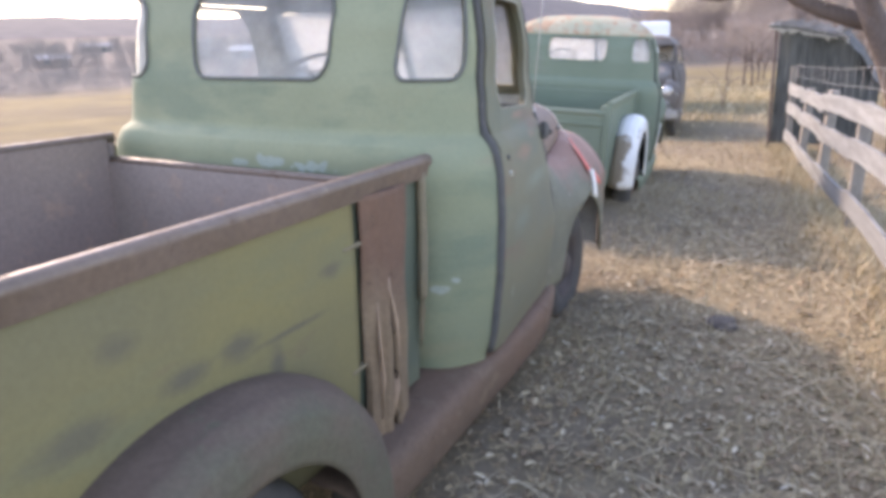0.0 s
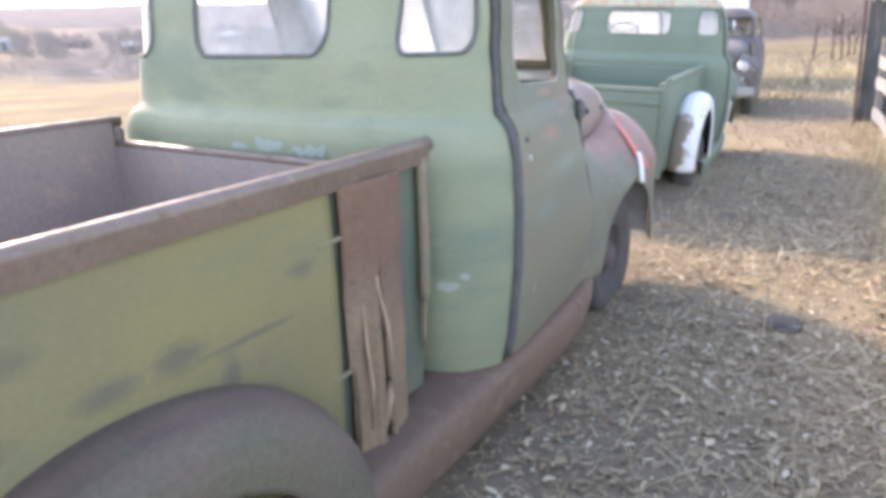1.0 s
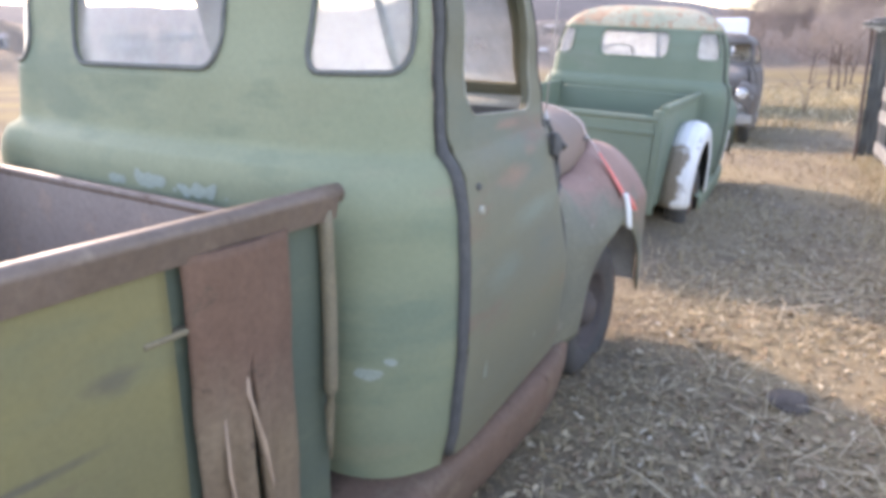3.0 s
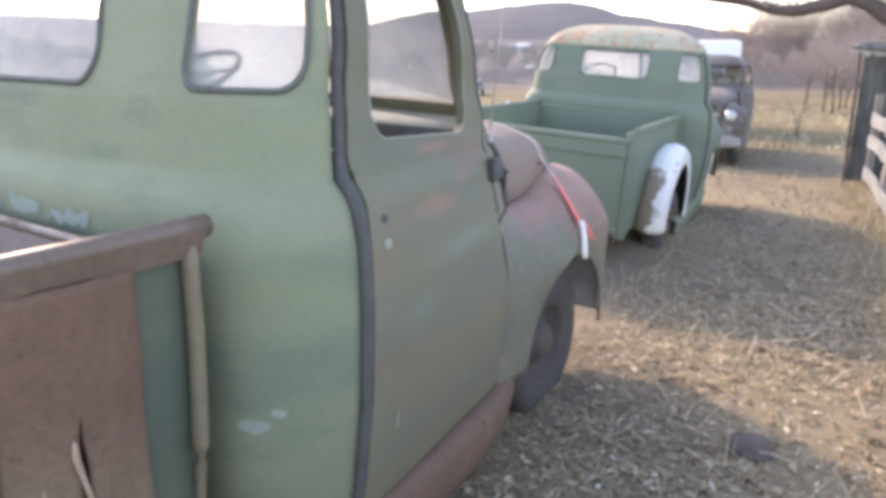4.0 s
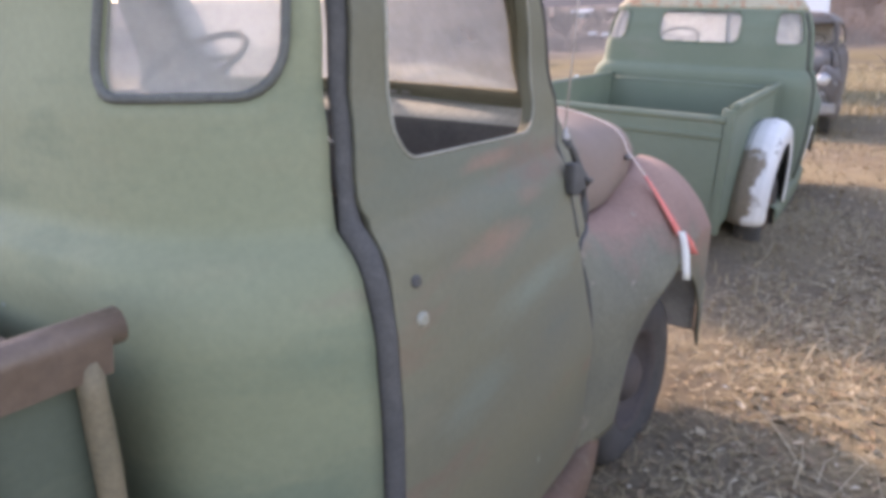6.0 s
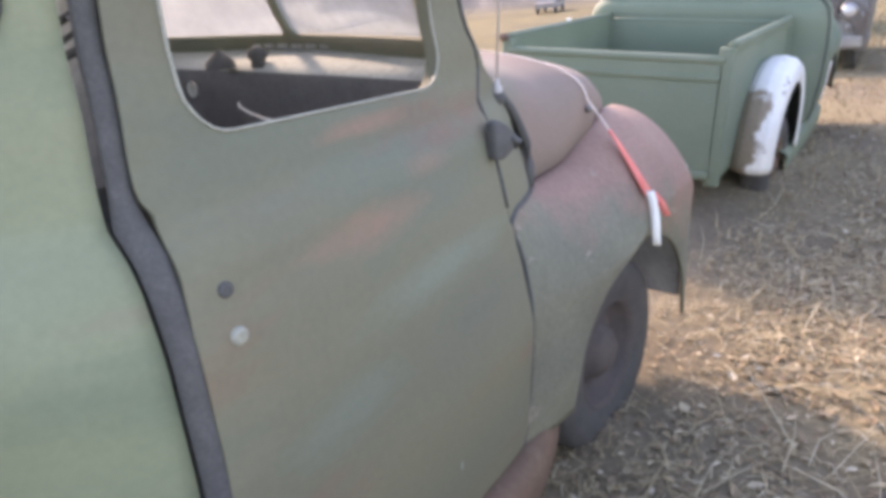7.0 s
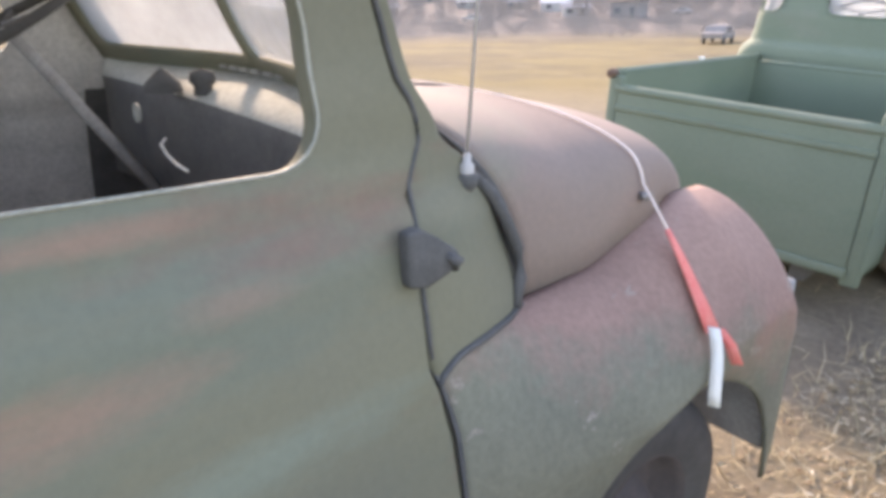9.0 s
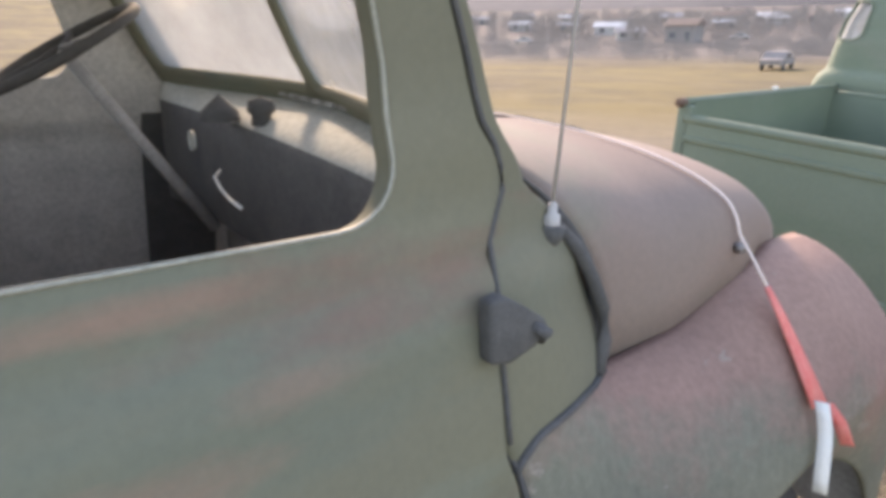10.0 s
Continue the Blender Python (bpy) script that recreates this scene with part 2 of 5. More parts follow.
TWIG = plain("reddish_twigs", (0.281, 0.237, 0.214), (0.374, 0.312, 0.283), 3, 0.95, 0, 0.1)
STRAPRED = plain("faded_red_webbing", (0.800, 0.146, 0.118), (0.800, 0.265, 0.212), 25, 0.8)
STRAPPINK = plain("sun_bleached_strap", (0.800, 0.674, 0.601), (0.800, 0.677, 0.614), 25, 0.85)
STRAPWHITE = plain("bleached_webbing", (0.800, 0.767, 0.688), (0.800, 0.800, 0.736), 25, 0.85)
ANTENNA = plain("dull_bright_metal", (0.457, 0.439, 0.414), (0.374, 0.356, 0.339), 30, 0.5, 0.0)
WIRE = plain("dull_wire", (0.331, 0.320, 0.309), (0.243, 0.221, 0.209), 30, 0.5, 0.6)


def glass_material(name, dust):
    m, nt, b = material(name, 0.06)
    out = nt.nodes["Material Output"]
    clear = nt.nodes.new("ShaderNodeBsdfTransparent")
    film = nt.nodes.new("ShaderNodeBsdfDiffuse")
    film.inputs["Color"].default_value = (0.62, 0.64, 0.62, 1)
    haze = nt.nodes.new("ShaderNodeBsdfTranslucent")
    haze.inputs["Color"].default_value = (0.71, 0.73, 0.71, 1)
    gloss = nt.nodes.new("ShaderNodeBsdfGlossy")
    gloss.inputs["Roughness"].default_value = 0.08
    both, dusty, glossy = (nt.nodes.new("ShaderNodeMixShader") for _ in range(3))
    nt.links.new(film.outputs[0], both.inputs[1])
    nt.links.new(haze.outputs[0], both.inputs[2])
    fac = ramp(nt, noise_node(nt, 4.0, 6, 0.7), (0.3, (dust * 0.7,) * 3), (0.7, (min(1, dust * 1.3),) * 3))
    nt.links.new(fac, dusty.inputs[0])
    nt.links.new(clear.outputs[0], dusty.inputs[1])
    nt.links.new(both.outputs[0], dusty.inputs[2])
    fresnel = nt.nodes.new("ShaderNodeFresnel")
    fresnel.inputs[0].default_value = 1.45
    half = nt.nodes.new("ShaderNodeMath")
    half.operation = "MULTIPLY"
    half.inputs[1].default_value = 0.45
    nt.links.new(fresnel.outputs[0], half.inputs[0])
    nt.links.new(half.outputs[0], glossy.inputs[0])
    nt.links.new(dusty.outputs[0], glossy.inputs[1])
    nt.links.new(gloss.outputs[0], glossy.inputs[2])
    nt.links.new(glossy.outputs[0], out.inputs[0])
    nt.nodes.remove(b)
    return m


GLASS = glass_material("dusty_glass", 0.95)
GLASS_R = glass_material("half_clear_glass", 0.62)
GLASS2 = glass_material("clearer_glass", 0.5)


# ---- mesh helpers ----
def part(name, bm, mat, parent=None, label="", smooth=True):
    """One bmesh as one mesh object, under a thing or a part."""
    me = bpy.data.meshes.new(name)
    bmesh.ops.recalc_face_normals(bm, faces=bm.faces)
    bm.to_mesh(me)
    bm.free()
    if smooth:
        me.polygons.foreach_set("use_smooth", [True] * len(me.polygons))
    for mm in mat if isinstance(mat, (list, tuple)) else (mat,):
        me.materials.append(mm)
    ob = new(name, me)
    if parent is not None:
        ob.parent = parent
    if label:
        tagged(ob, label)
    return ob


def thicken(ob, d, bevel=0.0, under=None, within=None):
    mo = ob.modifiers.new("thickness", "SOLIDIFY")
    mo.thickness, mo.offset = d, -1.0
    if under is not None:
        ob.data.materials.append(under)
        mo.material_offset = 1
        facing = sum((p.center - Vector(within)).dot(p.normal) * p.area for p in ob.data.polygons)
        if facing < 0:
            ob.data.flip_normals()
    if bevel:
        bv = ob.modifiers.new("edge", "BEVEL")
        bv.width, bv.segments, bv.limit_method, bv.angle_limit = bevel, 2, "ANGLE", radians(50)
    return ob


def thing(name, label, category, m=None, group="", kind=""):
    ob = new(name)
    ob.empty_display_size = 0.2
    if m is not None:
        ob.matrix_world = m
    return tagged(ob, label, category, group, kind)


def round_rect(a0, a1, b0, b1, r):
    """Signed distance (negative inside) to a rectangle with rounded corners."""
    ca, cb, ha, hb = (a0 + a1) / 2, (b0 + b1) / 2, (a1 - a0) / 2 - r, (b1 - b0) / 2 - r

    def sd(a, b):
        qa, qb = abs(a - ca) - ha, abs(b - cb) - hb
        return math.hypot(max(qa, 0), max(qb, 0)) + min(max(qa, qb), 0) - r
    return sd


def sheet(fn, us, vs, holes=(), bm=None, keep_inside=False):
    """A curved panel fn(u, v) over a fine grid, with smooth openings cut out where a signed distance sd(u, v) is negative."""
    bm = bm or bmesh.new()
    us, vs = list(us), list(vs)
    du, dv = abs(us[1] - us[0]), abs(vs[1] - vs[0])
    cell = max(du, dv)
    grid = []
    for u in us:
        col = []
        for v in vs:
            a, b = u, v
            for sd in holes:
                for _ in range(3):
                    d = sd(a, b)
                    if abs(d) < 0.72 * cell:
                        e = 1e-4
                        ga, gb = (sd(a + e, b) - d) / e, (sd(a, b + e) - d) / e
                        g = ga * ga + gb * gb
                        if g > 1e-6:
                            a, b = a - d * ga / g, b - d * gb / g
            a, b = min(max(a, u - du), u + du), min(max(b, v - dv), v + dv)
            col.append((a, b))
        grid.append(col)
    verts = {}
    for i in range(len(us) - 1):
        for j in range(len(vs) - 1):
            cs = [(i, j), (i + 1, j), (i + 1, j + 1), (i, j + 1)]
            ca = sum(grid[x][y][0] for x, y in cs) / 4
            cb = sum(grid[x][y][1] for x, y in cs) / 4
            inside = any(sd(ca, cb) < 0 for sd in holes)
            if inside != keep_inside:
                continue
            loop = []
            for c in cs:
                if c not in verts:
                    verts[c] = bm.verts.new(fn(*grid[c[0]][c[1]]))
                loop.append(verts[c])
            try:
                bm.faces.new(loop)
            except ValueError:
                pass
    if holes:
        bmesh.ops.remove_doubles(bm, verts=bm.verts, dist=0.001)
        bmesh.ops.dissolve_degenerate(bm, edges=bm.edges, dist=0.001)
    return bm


def spaced(a, b, step):
    n = max(1, int(round(abs(b - a) / step)))
    return [a + (b - a) * i / n for i in range(n + 1)]


def tube(points, radius, sides=8, closed=False, bm=None, flat=1.0):
    """A swept tube along points; radius may be a list; flat squeezes it upright."""
    bm = bm or bmesh.new()
    pts = [Vector(p) for p in points]
    n = len(pts)
    rad = radius if isinstance(radius, (list, tuple)) else [radius] * n
    rings, up = [], Vector((0.03, 0.02, 1))
    for i, p in enumerate(pts):
        a = pts[(i - 1) % n] if closed or i else p
        b = pts[(i + 1) % n] if closed or i < n - 1 else p
        d = (b - a).normalized()
        s = d.cross(up)
        s = s.normalized() if s.length > 1e-3 else d.cross(Vector((1, 0, 0))).normalized()
        w = s.cross(d)
        rings.append([bm.verts.new(p + rad[i] * (math.cos(k * math.tau / sides) * s + flat * math.sin(k * math.tau / sides) * w)) for k in range(sides)])
    for i in range(n if closed else n - 1):
        r0, r1 = rings[i], rings[(i + 1) % n]
        for k in range(sides):
            bm.faces.new((r0[k], r0[(k + 1) % sides], r1[(k + 1) % sides], r1[k]))
    if not closed:
        bm.faces.new(rings[0])
        bm.faces.new(rings[-1])
    return bm


def box(x0, x1, y0, y1, z0, z1, bevel=0.006, bm=None, m=None):
    bm = bm or bmesh.new()
    made = bmesh.ops.create_cube(bm, size=1)["verts"]
    bmesh.ops.transform(bm, matrix=Matrix.Translation(((x0 + x1) / 2, (y0 + y1) / 2, (z0 + z1) / 2)) @ Matrix.Diagonal((x1 - x0, y1 - y0, z1 - z0, 1)), verts=made)
    if bevel:
        edges = list({e for v in made for e in v.link_edges})
        made = bmesh.ops.bevel(bm, geom=edges, offset=bevel, segments=2, affect="EDGES", profile=0.6)["verts"]
    if m is not None:
        bmesh.ops.transform(bm, matrix=m, verts=list({v for v in made}))
    return bm


def lathe(profile, sides=28, axis="x", bm=None):
    """profile: (along, radius) pairs, spun about the axis."""
    bm = bm or bmesh.new()
    rings = []
    for a, r in profile:
        ring = []
        for k in range(sides):
            c, s = math.cos(k * math.tau / sides) * r, math.sin(k * math.tau / sides) * r
            ring.append(bm.verts.new((a, c, s) if axis == "x" else (c, a, s) if axis == "y" else (c, s, a)))
        rings.append(ring)
    for r0, r1 in zip(rings, rings[1:]):
        for k in range(sides):
            bm.faces.new((r0[k], r0[(k + 1) % sides], r1[(k + 1) % sides], r1[k]))
    return bm


def table(knots):
    """A smooth function through (place, value) knots."""
    xs, ys = zip(*knots)

    def f(x):
        if x <= xs[0]:
            return ys[0]
        for (x0, y0), (x1, y1) in zip(knots, knots[1:]):
            if x <= x1:
                t = (x - x0) / (x1 - x0)
                t = t * t * (3 - 2 * t) * 0.6 + t * 0.4
                return y0 + (y1 - y0) * t
        return ys[-1]
    return f


# ---- the pickup: shapes in the truck's own frame, y ahead from the cab's rear wall ----
half_wide = table([(0.38, 0.89), (0.55, 0.92), (0.8, 0.938), (1.0, 0.938), (1.15, 0.93), (1.26, 0.912), (1.295, 0.898), (1.325, 0.872), (1.42, 0.858), (1.6, 0.835), (1.8, 0.78)])
rear_at = table([(0.38, -0.05), (0.7, -0.085), (1.0, -0.10), (1.25, -0.115), (1.305, -0.105), (1.335, -0.058), (1.5, -0.05), (1.65, -0.02), (1.80, 0.03)])
front_at = table([(0.38, 1.40), (1.04, 1.40), (1.15, 1.365), (1.26, 1.32), (1.33, 1.27), (1.40, 1.178), (1.50, 1.115), (1.80, 0.942)])
taper = table([(0.38, 0.08), (0.8, 0.09), (1.05, 0.14), (1.2, 0.17), (1.3, 0.175), (1.4, 0.185), (1.8, 0.175)])
Y0, XR = 0.30, 0.59
round_by = table([(0.38, 0.8), (1.2, 0.82), (1.34, 1.1), (1.8, 1.25)])
cowl_in = table([(1.28, 0.6), (1.44, 0.0)])
U1, U2, U3 = 0.94, 1.38, 2.00


def cab_at(u, z, off=0.0):
    """A point of the cab's skin: u runs from the right front along the side, round the corner and across the rear to the left front."""
    side = 1 if u <= U3 else -1
    u = u if side > 0 else 2 * U3 - u
    w, yr, yf = half_wide(z) + off, rear_at(z) - off, front_at(z)
    if u <= U1:
        y = yf - (yf - Y0) * u / U1
        x = w - taper(z) * (y - Y0) - cowl_in(z) * max(0, y - 1.0) ** 2
    elif u <= U2:
        a = (u - U1) / (U2 - U1) * math.pi / 2
        p = round_by(z) * (1 if side > 0 else 0.5)
        x = XR + (w - XR) * max(math.cos(a), 0) ** p
        y = Y0 - (Y0 - yr) * math.sin(a) ** p
    else:
        x = XR * (U3 - u) / (U3 - U2)
        y = yr - 0.045 * (1 - (x / XR) ** 2)
    return side * x, y, z


def u_at(y, z):
    """The u on the side where the skin is at y."""
    if y >= Y0:
        yf = front_at(z)
        return U1 * (yf - y) / (yf - Y0)
    s = min(1, (Y0 - y) / (Y0 - rear_at(z)))
    return U1 + (U2 - U1) * math.asin(s ** (1 / round_by(z))) / (math.pi / 2)


door_rear = table([(0.40, 0.205), (1.33, 0.209), (1.5, 0.222), (1.6, 0.229), (1.8, 0.235)])
door_front = table([(0.38, 1.10), (0.75, 1.10), (0.95, 1.09), (1.03, 1.075), (1.09, 1.055), (1.25, 1.06), (1.34, 1.078), (1.40, 1.112), (1.44, 1.106), (1.50, 1.070), (1.80, 0.912)])
win_front = table([(1.39, 0.943), (1.55, 0.930), (1.65, 0.898), (1.80, 0.81)])


def sill_rise(y, z):
    """The door's window sill climbs a little to the rear; the skin round it follows."""
    near = (z - 1.10) / 0.288 if z < 1.388 else (1.765 - z) / 0.377
    return 0.03 * (0.95 - y) / 0.65 * min(1, max(0, near))


def door_window(u, z, cut=0.0):
    uu = u if u <= U3 else 2 * U3 - u
    x, y, _ = cab_at(uu, z)
    a0, a1 = 0.289, win_front(z) - cut
    return round_rect(a0, a1, 1.388 + 0.4 * cut, 1.765, 0.07)(y, z)


QUARTER = round_rect(1.10, 1.365, 1.53, 1.78, 0.055)
REARWIN = round_rect(U3 - 0.345, U3 + 0.345, 1.53, 1.78, 0.07)


def quarter_l(u, z):
    return QUARTER(2 * U3 - u, z)


def outline_ring(sd_rect, off, n=56):
    """Points round a rounded rectangle on the cab's skin."""
    a0, a1, b0, b1, r = sd_rect
    pts = []
    for cx, cy, t0 in ((a1 - r, b1 - r, 0), (a0 + r, b1 - r, 90), (a0 + r, b0 + r, 180), (a1 - r, b0 + r, 270)):
        for k in range(7):
            a = radians(t0 + 15 * k)
            pts.append((cx + r * math.cos(a), cy + r * math.sin(a)))
    full = []
    for p, q in zip(pts, pts[1:] + pts[:1]):
        n = max(1, int(math.hypot(q[0] - p[0], q[1] - p[1]) / 0.04))
        full += [(p[0] + (q[0] - p[0]) * k / n, p[1] + (q[1] - p[1]) * k / n) for k in range(n)]
    return [cab_at(u, z, off) for u, z in full]


hood_wide = table([(1.3, 0.665), (1.8, 0.652), (2.06, 0.58), (2.3, 0.45)])
hood_top = table([(1.30, 1.415), (1.75, 1.374), (1.98, 1.33), (2.18, 1.24), (2.30, 1.12)])
hood_low = table([(1.40, 0.985), (1.6, 1.01), (1.8, 1.085), (1.95, 1.12), (2.15, 1.04), (2.30, 0.85)])


def hood_rear(a):
    return 1.375 + 0.04 * abs(a) - 0.44 * abs(a) * (1 - abs(a))


def hood_at(a, y):
    """a: -1 at the left edge, 1 at the right."""
    w, top, low = hood_wide(y), hood_top(y), hood_low(y)
    t = abs(a) * math.pi / 2
    k = min(1, max(0, (1.62 - y) / 0.34))
    x = w * math.sin(t) ** (0.85 - 0.33 * k)
    z = low + (top - low) * max(math.cos(t), 0) ** (0.42 - 0.19 * k)
    return math.copysign(x, a), y, z


fender_out = table([(1.07, 0.86), (1.35, 0.88), (1.7, 0.892), (2.0, 0.882), (2.22, 0.862), (2.37, 0.815), (2.45, 0.725)])
fender_top = table([(1.07, 1.095), (1.42, 1.05), (1.6, 1.055), (1.85, 1.125), (2.0, 1.15), (2.2, 1.135), (2.34, 1.05), (2.45, 0.86)])
fender_in = table([(1.07, 0.785), (1.42, 0.67), (1.8, 0.635), (2.2, 0.555), (2.45, 0.48)])


def fender_low(y):
    arch = 0.36 + math.sqrt(max(0, 0.42 ** 2 - (y - 1.80) ** 2)) if abs(y - 1.8) < 0.42 else 0
    if y < 1.8:
        return max(0.38, arch)
    return max(0.34, arch)


def fender_at(side):
    def f(v, y):
        xo, zt, xi = fender_out(y), fender_top(y), fender_in(y)
        zs = max(zt - 0.26, fender_low(y) + 0.02)
        if v <= 1:
            a = v * math.pi / 2
            x = xi + (xo - xi) * math.sin(a)
            z = zs + (zt - zs) * max(math.cos(a), 0) ** 1.6
        else:
            x = xo - 0.035 * (v - 1) ** 2 * min(1, max(0, (2.2 - y) / 0.3))
            z = zs + (fender_low(y) - zs) * (v - 1)
        edge = door_front(z) + 0.018 - 1.070
        return side * x, y + edge * max(0, 1 - (y - 1.07) / 0.25), z
    return f


def wheel(truck, x, y, side, r=0.355, rim_mat=None):
    hub = thing_part("wheel", truck)
    hub.matrix_local = pose(side * x, y, r - 0.02)
    tyre = lathe([(-0.07, 0.20), (-0.085, 0.24), (-0.09, 0.30), (-0.075, 0.335), (-0.05, r - 0.006), (0, r), (0.05, r - 0.006), (0.075, 0.335), (0.09, 0.30), (0.085, 0.24), (0.07, 0.20)], 40)
    part("tyre", tyre, RUBBER, hub, "cracked black tyre")
    s = side
    rim = lathe([(s * 0.06, 0.215), (s * 0.075, 0.20), (s * 0.05, 0.185), (s * 0.0, 0.16), (s * 0.01, 0.11), (s * 0.05, 0.09), (s * 0.075, 0.06), (s * 0.08, 0.0)], 28)
    part("rim", rim, rim_mat or RUSTY, hub, "dusty steel rim")
    return hub


def thing_part(name, parent):
    ob = new(name)
    ob.empty_display_size = 0.1
    ob.parent = parent
    return ob


def pickup(m, axle, label, skin, door_mat, hood_mat, fender_mat, bed_mat, bed_in, rear_fender_mat, roof_mat, board_mat, first, glazed=True):
    truck = thing("pickup_truck", label, "pickup truck", m, "parked trucks")
    # cab shell with its openings
    shell_bm = bmesh.new()
    def uf(z):
        return u_at(door_front(z) + 0.014, z)
    def ur(z):
        return u_at(door_rear(z) - 0.038, z)
    wide = 2 * U3 - 2 * ur(1.0)
    def across(t, z):
        return ur(z) + t * (2 * U3 - 2 * ur(z)) / wide
    zs = spaced(0.40, 1.80, 0.0175)
    sheet(lambda t, z: cab_at(t * uf(z), z), spaced(0, 1, 0.08), zs, bm=shell_bm)
    sheet(lambda t, z: cab_at(across(t, z), z), spaced(0, wide, 0.018), zs, [lambda t, z, h=h: h(across(t, z), z) for h in (QUARTER, quarter_l, REARWIN)], bm=shell_bm)
    sheet(lambda t, z: cab_at(2 * U3 - t * uf(z), z), spaced(0, 1, 0.08), zs, bm=shell_bm)
    for flip in (0, 1):
        sheet(lambda t, z: cab_at(abs(2 * U3 * flip - (uf(z) + t * (ur(z) - uf(z)))), z), spaced(0, 1, 0.05), (1.785, 1.80), bm=shell_bm)
    shell = part("cab", shell_bm, skin, truck)
    thicken(shell, 0.02, under=LINING, within=(0, 0.5, 1.2))
    if first:
        shell.data.materials.append(door_mat)
        for p in shell.data.polygons:
            p.material_index = 2 if p.center.y > 0.9 and p.center.x > 0 else 0
    # jambs behind the door gaps, gap shade put in their colour, and the inner lining
    for s in (1, -1):
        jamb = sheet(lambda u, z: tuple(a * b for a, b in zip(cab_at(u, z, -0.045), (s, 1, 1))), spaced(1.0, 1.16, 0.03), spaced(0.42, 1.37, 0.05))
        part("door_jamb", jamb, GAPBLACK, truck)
        sill = box(min(s * 0.62, s * 0.80), max(s * 0.62, s * 0.80), 0.12, 1.16, 0.40, 0.44, 0.008)
        part("door_sill", sill, DARK, truck)
    # roof: rings from the cab's edge to the crown
    ring = [cab_at(u, 1.80) for u in spaced(0, 2 * U3, 0.06)]
    x1, y1, _ = ring[-1]
    for k in range(1, 24):
        a = k / 24
        ring.append((x1 + 2 * abs(x1) * a, y1 + 0.16 * (1 - (2 * a - 1) ** 2), 1.80))
    bm, rows = bmesh.new(), []
    for t in (0, 0.012, 0.03, 0.06, 0.12, 0.22, 0.4, 0.65, 0.9):
        h = 0.215 * (1 - (1 - t) ** 4) ** 0.8
        rows.append([bm.verts.new((x * (1 - t), 0.5 + (y - 0.5) * (1 - t), z + h)) for x, y, z in ring])
    for r0, r1 in zip(rows, rows[1:]):
        for k in range(len(r0)):
            k2 = (k + 1) % len(r0)
            bm.faces.new((r0[k], r0[k2], r1[k2], r1[k]))
    bm.faces.new(rows[-1])
    thicken(part("roof", bm, roof_mat, truck, "bleached and rusted roof" if not first else ""), 0.015, under=LINING, within=(0, 0.5, 1.6))
    # windshield frame, panes, and cowl
    def shield(s, z):
        x = s * (cab_at(0, z)[0])
        return x, 1.083 - 0.59 * (z - 1.40) + 0.165 * (1 - abs(s) ** 1.5), z
    panes = [round_rect(0.014, 0.955, 1.478, 1.77, 0.03), round_rect(-0.955, -0.014, 1.478, 1.77, 0.03)]
    frame_ob = part("windshield_frame", sheet(shield, spaced(-1, 1, 0.02), spaced(1.40, 1.81, 0.02), panes), door_mat, truck)
    thicken(frame_ob, 0.025)
    for s0, s1 in ((0.01, 0.97), (-0.97, -0.01)) if glazed else ():
        g = part("windshield_pane", sheet(lambda s, z: (shield(s, z)[0], shield(s, z)[1] - 0.012, z), spaced(s0, s1, 0.1), spaced(1.44, 1.79, 0.1)), GLASS_R if s0 > 0 else GLASS, truck, "dusty windshield glass")
        g.visible_shadow = False
    part("windshield_divider", tube([shield(0, z) for z in spaced(1.44, 1.80, 0.05)], 0.009), RUBBER, truck)
    def cowl(s, t):
        z = 1.33 + 0.08 * t
        x = s * cab_at(0, z)[0]
        return x, front_at(z) - 0.095 * t + (0.10 * (1 - t) + 0.175 * t) * (1 - abs(s) ** 1.5), z + 0.045 * (1 - abs(s) ** 3) * (1 - 0.3 * t)
    part("cowl_top", sheet(cowl, spaced(-1, 1, 0.1), spaced(0, 1, 0.2)), door_mat, truck)
    # seals and glass of the rear windows
    for rect in ((1.10, 1.365, 1.53, 1.78, 0.055), (U3 - 0.345, U3 + 0.345, 1.53, 1.78, 0.07), (2 * U3 - 1.365, 2 * U3 - 1.10, 1.53, 1.78, 0.055)):
        part("window_seal", tube(outline_ring(rect, 0.001), 0.007, 6, True), SEAL if first else skin, truck)
        if not glazed:
            continue
        pane = sheet(lambda u, z: cab_at(u, z, -0.012), spaced(rect[0] - 0.01, rect[1] + 0.01, 0.05), spaced(rect[2] - 0.01, rect[3] + 0.01, 0.05))
        g = part("rear_pane", pane, GLASS2, truck, "dusty window glass")
        g.visible_shadow = False
    # doors
    for s in (1, -1):
        def skin_at(u, z):
            x, y, zz = cab_at(u, z, 0.014)
            return s * x, y, zz
        cut = 0.11 if first and s < 0 else 0.0
        def at(t, z):
            u0, u1 = u_at(door_front(z), z), u_at(door_rear(z), z)
            return u0 + (u1 - u0) * t
        def door_skin(t, z):
            y = door_front(z) + (door_rear(z) - door_front(z)) * t
            return skin_at(at(t, z), z + sill_rise(y, z))
        d = sheet(door_skin, spaced(0, 1, 0.018), spaced(0.43, 1.78, 0.016), [lambda t, z: door_window(at(t, z), z, cut)])
        door = thicken(part("door", d, door_mat, truck, "faded olive door with its window down" if first else ""), 0.03, 0.006, LINING, (0, 0.6, 1.0))
        edge = [Vector(skin_at(u_at(door_rear(z) - 0.012, z), z)) + Vector((-s * 0.019, 0.004, 0)) for z in spaced(0.44, 1.77, 0.04)]
